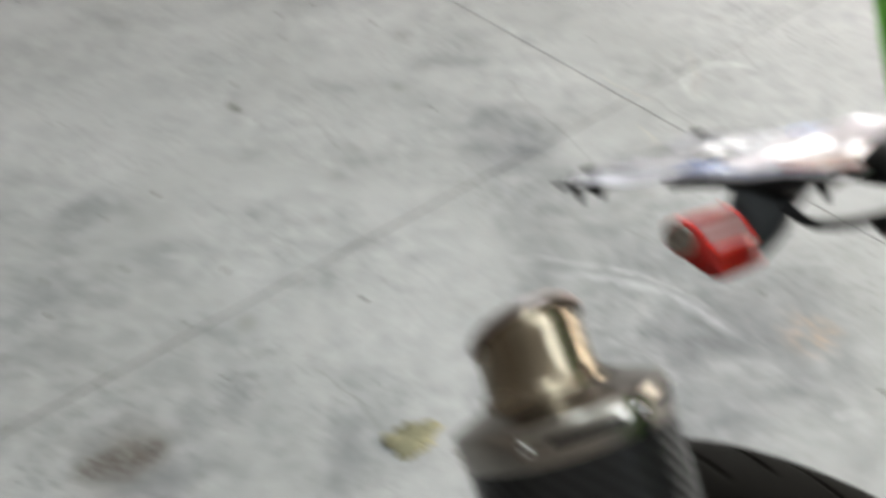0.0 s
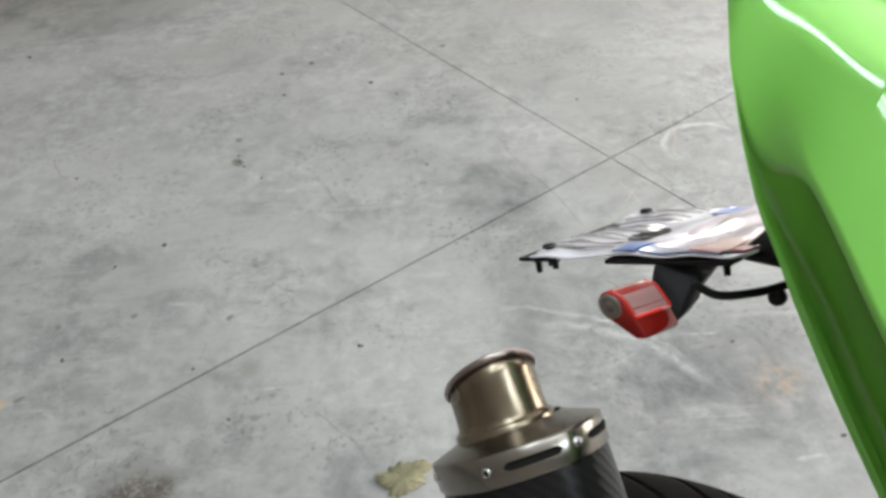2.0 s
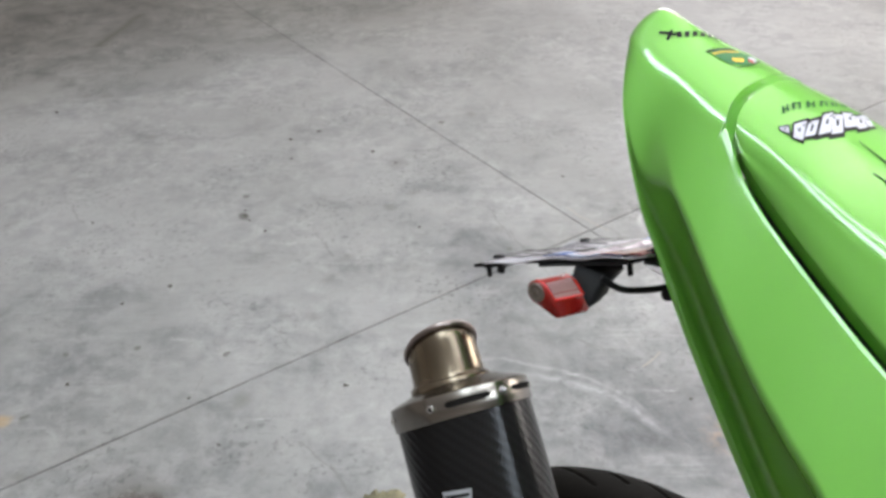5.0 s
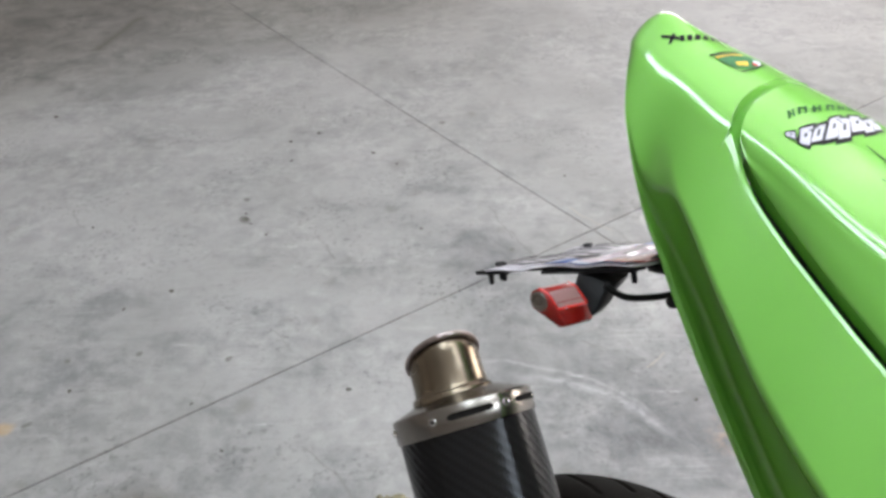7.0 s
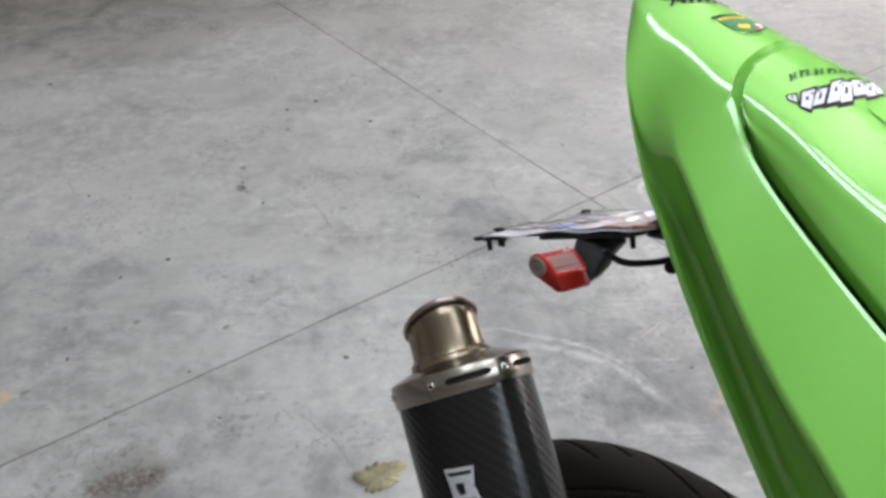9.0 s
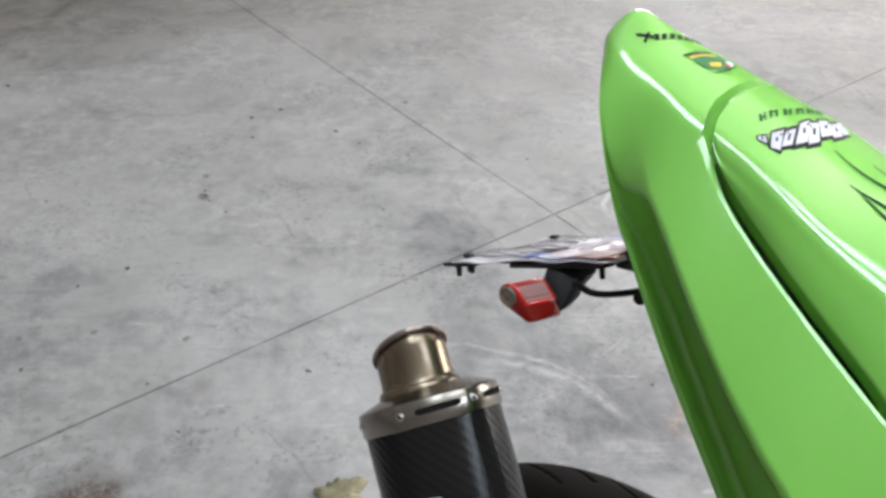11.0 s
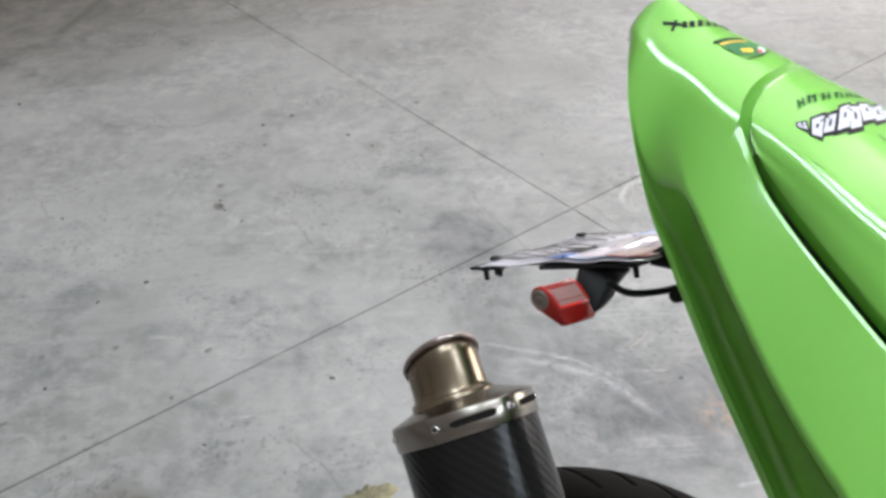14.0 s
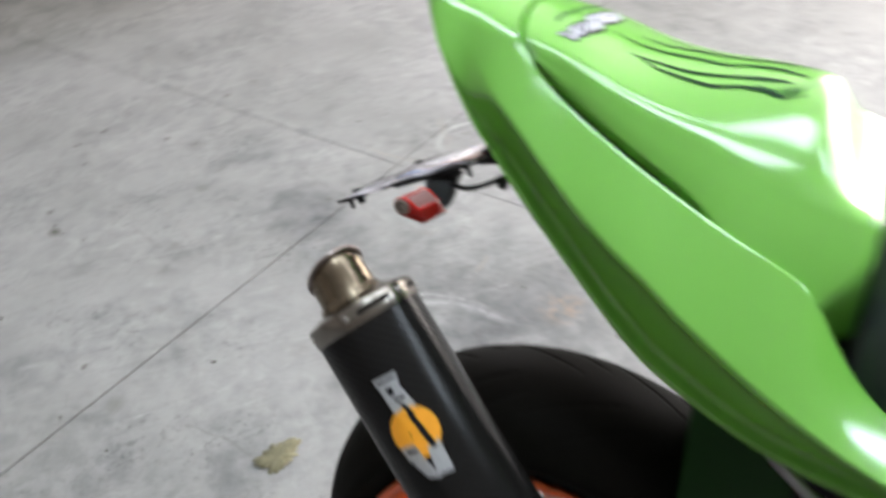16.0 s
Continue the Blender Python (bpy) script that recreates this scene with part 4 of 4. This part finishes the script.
for k in range(6):
    a = radians(-56 + 60 * k)
    spot = Matrix.Translation(on_can(a, 0.0465, 0.0552 * can_shape(a))) @ on_can(a, 0, 1).to_track_quat("Z", "Y").to_matrix().to_4x4()
    screw = part("screw", moved(lathe([(0.0, 0.0006), (0.0013, 0.0006), (0.0015, 0.0014), (0.0025, 0.0014), (0.0031, 0.0008), (0.0033, -0.001)], 16), spot), CHROME, cap, "bright hexagon-socket screw")
    # flat black disc paints the shade inside the socket
    part("socket", moved(lathe([(0.0, 0.0016), (0.0015, 0.0016), (0.0015, 0.0005)], 6), spot), INK, screw)
    if k == 5:
        continue
    mid = a - radians(30)
    half = radians(19)
    slot_rows = []
    for j in range(15):
        b = mid - half + 2 * half * j / 14
        tall = 0.0025 * math.sqrt(max(0.02, 1 - (abs(j - 7) / 7) ** 14))
        r = 0.0552 * can_shape(b) + 0.0003
        slot_rows.append([on_can(b, 0.0465 + dz * tall, r - d) for dz, d in ((-1, 0.0), (-0.9, 0.0002), (0.9, 0.0002), (1, 0.0))])
    # strip lies on the cap; the slot's depth is only its dark colour
    part("slot", grid(slot_rows), SLOT_SHADE, cap, "milled slot, drawn flat with its inner shade as colour")


def can_print(name, label, material, parent, cells, lift):
    """Flat print on the sleeve; cells are (angle, height) outlines in degrees and metres."""
    bm = bmesh.new()
    for cell in cells:
        (a0, z0), (a1, z1), (a2, z2), (a3, z3) = cell
        vs = []
        for i in range(6):
            row = []
            for j in range(4):
                s, t = i / 5, j / 3
                a = radians(lerp(lerp(a0, a1, s), lerp(a3, a2, s), t))
                row.append(bm.verts.new(on_can(a, lerp(lerp(z0, z1, s), lerp(z3, z2, s), t), 0.0535 * can_shape(a) + lift)))
            vs.append(row)
        for i in range(5):
            for j in range(3):
                quad4 = [v for k, v in enumerate((vs[i][j], vs[i + 1][j], vs[i + 1][j + 1], vs[i][j + 1]))]
                bm.faces.new(quad4)
    bmesh.ops.remove_doubles(bm, verts=bm.verts, dist=0.00005)
    return part(name, bm, material, parent, label)


can_print("maker_sticker", "silver maker's sticker on the sleeve, shade put into its colour", CANPRINT, silencer,
                  [((-126, -0.013), (-101, -0.015), (-105, -0.030), (-124, -0.028)), ((-124, -0.028), (-104, -0.030), (-100, -0.050), (-123, -0.050))], 0.0004)
fan = []
for k in range(16):
    a, b = 2 * math.pi * k / 16, 2 * math.pi * (k + 1) / 16
    spread = math.degrees(0.024 / 0.054)
    c = (-115.0, -0.071)
    fan.append((c, c, (c[0] + spread * math.cos(b), c[1] + 0.024 * math.sin(b)), (c[0] + spread * math.cos(a), c[1] + 0.024 * math.sin(a))))
can_print("round_sticker", "orange round sticker", YELLOW, silencer, fan, 0.0005)
can_print("sticker_foot", "silver lower part of the maker's sticker, shade put into its colour", CANPRINT, silencer,
          [((-138, -0.078), (-121, -0.080), (-119, -0.098), (-136, -0.092)), ((-112, -0.088), (-98, -0.086), (-100, -0.116), (-116, -0.114)), ((-134, -0.094), (-119, -0.096), (-114, -0.116), (-126, -0.112))], 0.0008)
for cell in (((-124, -0.016), (-104, -0.0175), (-104, -0.020), (-122, -0.019)), ((-119, -0.0245), (-112, -0.025), (-112, -0.033), (-117, -0.033)), ((-116, -0.036), (-105, -0.037), (-106, -0.040), (-116, -0.040)),
           ((-114, -0.042), (-109, -0.044), (-105, -0.058), (-110, -0.057)), ((-113, -0.054), (-108, -0.054), (-104, -0.072), (-110, -0.071)), ((-111, -0.070), (-105, -0.070), (-102, -0.090), (-108, -0.090)),
           ((-134, -0.082), (-122, -0.084), (-122, -0.087), (-133, -0.086))):
    can_print("sticker_stroke", "dark stroke across the stickers", INK, silencer, [cell], 0.0010)
part("link_pipe", tube(spline([CAN @ Vector((0, 0, -0.36)), CAN @ Vector((0, 0, -0.42)), (0.20, -0.19, 0.36), (0.32, -0.14, 0.26), (0.5, -0.08, 0.20)], 8), 0.026, 20), BRONZE, bike, "bronze-tinted steel link pipe")
part("silencer_strap", moved(lathe([(0.0545, -0.215), (0.0560, -0.214), (0.0560, -0.192), (0.0545, -0.191)], 72, can_shape), CAN), BLACK, bike, "black silencer strap")

# number plate, its holder and light; the plate's own x runs ahead along its slope, y to the left
slope = (Vector((-0.092, -0.033, 0.891)) - Vector((-0.250, -0.038, 0.818))).normalized()
across = Vector((0.022, 0.174, -0.024))
across = (across - slope * across.dot(slope)).normalized()
PLATE = Matrix.Translation(Vector((-0.250, -0.038, 0.818)) + 0.086 * slope + 0.088 * across) @ Matrix((slope, across, slope.cross(across))).transposed().to_4x4()


def on_plate(name, bm, material, parent, label="", smooth=False):
    return part(name, moved(bm, PLATE), material, parent, label, smooth)


def dent(x, y):
    """How far the battered sheet stands out of its plane."""
    return 0.0015 * math.sin(62 * y + 30 * x) + 0.0010 * math.sin(95 * x - 20 * y) + 0.0008 * math.sin(170 * x + 60 * y + 1.3) * math.sin(110 * y + 0.6)


def pad(x, y, w, h, z=0.0017, t=0.0012):
    """A thin print or raised field that follows the dents of the sheet."""
    n, rows = max(3, int(h / 0.004)), []
    for i in range(max(3, int(w / 0.004)) + 1):
        px = x - w / 2 + w * i / max(3, int(w / 0.004))
        line = [(px, y - h / 2 + h * j / n) for j in range(n + 1)]
        rows.append([(*line[0], dent(*line[0]) + z - t / 2)] + [(*p, dent(*p) + z + t / 2) for p in line] + [(*line[-1], dent(*line[-1]) + z - t / 2)])
    return grid(rows, close_v=True, caps=True)


def wavy_sheet():
    """A thin sheet with rounded corners that is slightly dented and bowed."""
    rows = []
    for i in range(33):
        x = lerp(-0.086, 0.086, i / 32)
        inset = 0.012 - math.sqrt(max(0.0, 0.012 ** 2 - max(0.0, abs(x) - 0.074) ** 2))
        line = [(x, (0.088 - inset) * (2 * j / 32 - 1)) for j in range(33)]
        rows.append([(x, y, dent(x, y)) for x, y in line])
    return grid(rows)


plate = on_plate("number_plate", wavy_sheet(), WHITE, bike, "white number plate with blue and red bands", True)
shell(plate, 0.0012)
for y, w in ((-0.073, 0.028), (0.068, 0.036)):
    on_plate("blue_field", pad(0.003, y, 0.018, w, 0.0020, 0.0006), BLUE, plate, "blue end of the band across the plate")
on_plate("pale_edge", pad(0.044, -0.0785, 0.058, 0.015, 0.0015, 0.0010), PALEBLUE, plate, "faded blue strip along the side")
on_plate("pink_field", pad(0.044, 0.009, 0.060, 0.158), LILAC, plate, "faded pinkish field")
on_plate("orange_field", pad(0.061, -0.058, 0.026, 0.040, 0.0021, 0.0008), PEACH, plate, "faded orange corner of the field")
on_plate("red_band", pad(0.0785, 0.0, 0.012, 0.150), REDPRINT, plate, "red band along the front edge")
on_plate("red_spot", pad(0.062, -0.078, 0.022, 0.012, 0.0021, 0.0010), REDPRINT, plate, "small red emblem at the corner")
for k in range(5):
    y = -0.064 + 0.0315 * k
    for dy in (-0.0065, 0.0065):
        on_plate("character_bar", pad(-0.045, y + dy, 0.060, 0.0042, 0.0019, 0.0005), CHARACTER, plate, "raised dark bar in place of a character")
on_plate("name_bar", pad(0.030, 0.020, 0.006, 0.085, 0.0023, 0.0004), CHARACTER, plate, "raised dark bar in place of a word")
on_plate("name_bar", pad(0.047, -0.030, 0.004, 0.020, 0.0025, 0.0008), CHARACTER, plate, "raised dark bar in place of a word")
for x, y in ((-0.076, -0.066), (-0.076, 0.070), (0.070, 0.070)):
    on_plate("plate_bolt", moved(lathe([(0.0, 0.0042), (0.004, 0.0040), (0.0055, 0.0028), (0.0055, 0.001), (0.0028, 0.0), (0.0028, -0.013), (0.0, -0.013)], 12), Matrix.Translation((x, y, 0))), BLACK, plate, "black plate bolt", True)
holder = on_plate("plate_holder", box((0.128, 0.13, 0.004), (0.018, 0, -0.0035), 0.0015), BLACK, bike, "black plastic plate holder")
on_plate("side_rail", box((0.092, 0.020, 0.0035), (0.034, -0.078, -0.0040), 0.0012), BLACK, holder)
on_plate("embossed_rim", tube([(0.0145, -0.052 + 0.0112 * k, 0.0012 + dent(0.0145, -0.052 + 0.0112 * k)) for k in range(11)], 0.0012, 8), WHITE, plate, "raised white rim across the plate", True)
on_plate("holder_edge", box((0.016, 0.176, 0.002), (-0.081, 0, -0.0028), 0.0008), BLACK, holder)
part("holder_arm", grid([[(x, MID + y, z + dz) for y, dz in ((-w, 0), (-w, 0.012), (w, 0.012), (w, 0))] for x, z, w in ((-0.10, 0.872, 0.03), (-0.06, 0.880, 0.028), (-0.02, 0.875, 0.026), (0.06, 0.85, 0.03))], close_v=True, caps=True), BLACK, bike, "black steel arm of the plate holder")
part("light_mount", grid([[(x + dx * w, y + dy * d, z) for dx, dy in ((-1, -0.8), (-0.8, -1), (0.8, -1), (1, -0.8), (1, 0.8), (0.8, 1), (-0.8, 1), (-1, 0.8))] for x, y, z, w, d in
                          ((-0.128, -0.020, 0.864, 0.015, 0.012), (-0.129, -0.026, 0.860, 0.0155, 0.013), (-0.127, -0.035, 0.856, 0.0135, 0.012), (-0.122, -0.042, 0.850, 0.0105, 0.011), (-0.120, -0.050, 0.845, 0.008, 0.008), (-0.120, -0.053, 0.841, 0.005, 0.006))], close_v=True, caps=True), BLACK, bike, "black plastic light mount")
for x, y, long in ((-0.078, -0.079, 0.012), (-0.062, -0.079, 0.009), (0.066, -0.066, 0.014)):
    on_plate("corner_bracket", moved(lathe([(0.0, 0.0), (0.0045, 0.0), (0.0045, -0.003), (0.0026, -0.004), (0.0022, -long), (0.0, -long)], 12), Matrix.Translation((x, y, -0.003))), BLACK, holder, "", True)
on_plate("corner_bracket", box((0.034, 0.012, 0.0025), (-0.073, -0.080, -0.0040), 0.0008), BLACK, holder)
drop = [(0.0104 * math.cos(radians(t)), 0.0104 * math.sin(radians(t)) - 0.0006) for t in range(66, 286, 10)] + [(0.0205, -0.0145), (0.0255, -0.0115), (0.0262, -0.0085)]


LIGHT_SKEW = 0.34


def teardrop(near, far):
    """The body of the light: a drop-shaped section drawn out sideways, longer above than below."""
    rows = []
    for t, k in ((0.0, 0.9), (0.05, 1.0), (0.97, 1.0), (1.0, 0.97)):
        row = []
        for x, z in drop:
            y = lerp(near, far + 0.22 * z, t)
            row.append((-0.144 + LIGHT_SKEW * (y - near) + x * k, y, 0.855 + z * k))
        rows.append(row)
    return grid(rows, close_v=True, caps=True)


lamp = part("rear_light", teardrop(-0.0865, -0.0590), REDLENS, bike, "red translucent rear light")


def on_light(x, z, y):
    return Vector((-0.144 + x + LIGHT_SKEW * (y + 0.0865), y, 0.855 + z))


window = spline([(-0.004, 0.0095, 0), (0.0043, 0.0090, 0), (0.010, 0.0053, 0), (0.0165, 0.0001, 0)], 4)
part("light_top", grid([[on_light(p.x, p.y, y) for y in (-0.0835, -0.079, -0.074, -0.067, -0.0605)] for p in window]), PALE, lamp, "pale worn top of the light")
# edge tubes stand for the glow along the lens borders
for y in (-0.0848, -0.0588):
    part("light_edge", tube([on_light(p.x, p.y - 0.0002, y) for p in window], 0.0007, 8), RED_EDGE_GLOW, lamp, "edge of the lens, its gathered light put into a bright red")
part("light_edge", tube([on_light(0.0168, 0.0000, -0.0848), on_light(0.0168, 0.0000, -0.0725), on_light(0.0168, 0.0000, -0.0600)], 0.0013, 8), RED_EDGE_GLOW, lamp, "edge of the lens, its gathered light put into a bright red")
part("light_seam", tube([on_light(0.0125, 0.0033, -0.083), on_light(0.0125, 0.0033, -0.061)], 0.0003, 6), REDLENS, lamp)
part("light_end", moved(lathe([(0.0, 0.0010), (0.0030, 0.0010), (0.0034, 0.0002), (0.0044, 0.0002), (0.0048, 0.0012), (0.0074, 0.0012), (0.0082, 0.0006), (0.0085, -0.001)], 28), Matrix.Translation((-0.1445, -0.0865, 0.8545)) @ Matrix.Rotation(radians(90), 4, "X")), GLASS, lamp, "round grey end lens")
part("light_cable", tube(spline([(-0.112, -0.046, 0.868), (-0.100, -0.034, 0.859), (-0.088, -0.016, 0.857), (-0.076, 0.0, 0.860), (-0.062, 0.018, 0.868), (-0.04, 0.03, 0.885)], 8), 0.0028, 8), BLACK, bike, "black cable to the light")
part("cable_clip", moved(lathe([(0.0, -0.004), (0.0045, -0.004), (0.0058, -0.002), (0.0058, 0.002), (0.0045, 0.004), (0.0, 0.004)], 18), Matrix.Translation((-0.074, -0.002, 0.8545)) @ Matrix.Rotation(radians(70), 4, "X")), BLACK, bike, "round black cable clip")

# rider seat
rows = []
for x, w, z, deep in ((0.264, 0.125, 0.838, 0.05), (0.270, 0.143, 0.862, 0.08), (0.283, 0.150, 0.886, 0.11), (0.31, 0.154, 0.900, 0.13), (0.36, 0.155, 0.895, 0.14), (0.46, 0.145, 0.875, 0.12), (0.58, 0.12, 0.865, 0.1), (0.66, 0.08, 0.87, 0.08)):
    section = [(-1, -deep), (-1.02, -0.045), (-1.0, -0.022), (-0.92, -0.006), (-0.6, 0.0), (0, -0.004), (0.6, 0.0), (0.92, -0.006), (1.0, -0.022), (1.02, -0.045), (1, -deep)]
    rows.append([(x, MID + w * a, z + d) for a, d in section])
part("rider_seat", grid(rows, caps=True), SEATING, bike, "black vinyl rider seat")

# ---- small things on the floor ----
leaf = bmesh.new()
rnd = random.Random(11)
ring_points = []
for k in range(72):
    a = 2 * math.pi * k / 72
    lobes = 0.70 + 0.16 * abs(math.cos(2.5 * (a - 0.3))) ** 0.8 + 0.10 * math.sin(3 * a + 0.8) + 0.05 * math.sin(13 * a + 1) + 0.09 * rnd.uniform(-1, 1)
    ring_points.append(leaf.verts.new((0.056 * lobes * math.cos(a), 0.040 * lobes * math.sin(a), 0.0015 + 0.005 * abs(math.sin(1.5 * a + 0.4)) ** 3)))
inner_points = [leaf.verts.new((p.co.x * 0.5, p.co.y * 0.5, 0.003 + rnd.uniform(-0.0015, 0.003))) for p in ring_points]
centre = leaf.verts.new((0, 0, 0.0025))
for a, b, c, d in zip(ring_points, ring_points[1:] + ring_points[:1], inner_points[1:] + inner_points[:1], inner_points):
    leaf.faces.new((a, b, c, d))
    leaf.faces.new((d, c, centre))
dry = part("leaf", leaf, LEAF, None)
dry.matrix_world = pose(0.062, 1.014, 0.0005, 0, 0, 20)
shell(dry, 0.0006)
tagged(dry, "dry yellow-green leaf lying on the concrete", "leaf")


def crumb(x, y, size, seed):
    rnd = random.Random(seed)
    bm = bmesh.new()
    bmesh.ops.create_icosphere(bm, subdivisions=1, radius=size)
    for v in bm.verts:
        v.co = Vector((v.co.x * rnd.uniform(0.7, 1.5), v.co.y * rnd.uniform(0.5, 1.1), max(-0.15 * size, v.co.z * rnd.uniform(0.15, 0.4))))
    ob = part("dirt_crumb", bm, DIRT, None, smooth=False)
    ob.matrix_world = pose(x, y, 0.15 * size, 0, 0, rnd.uniform(0, 360))
    tagged(ob, "small dark crumb of dirt on the floor", "dirt", "crumbs on the floor")


CRUMBS = ((-0.389, 2.062, 7), (-0.372, 2.035, 5), (-0.395, 2.09, 5), (-0.512, 1.712, 7), (-0.029, 1.34, 6), (-0.611, 1.638, 5), (-0.334, 2.561, 7), (-0.05, 2.469, 8), (0.115, 1.995, 5), (-1.211, 2.79, 8),
          (-0.267, 1.166, 4), (-0.246, 2.624, 8), (-0.31, 2.42, 6), (-0.637, 1.345, 5), (0.71, 1.295, 5), (0.834, 1.054, 5), (0.554, 2.293, 5), (-0.366, 1.025, 5), (-0.394, 1.0, 6), (-0.43, 1.02, 5),
          (-0.817, 2.025, 5), (0.03, 2.388, 6), (-0.361, 1.301, 4), (-0.317, 1.975, 5))
for n, (x, y, size) in enumerate(CRUMBS):
    crumb(x, y, size * 0.0011, n)
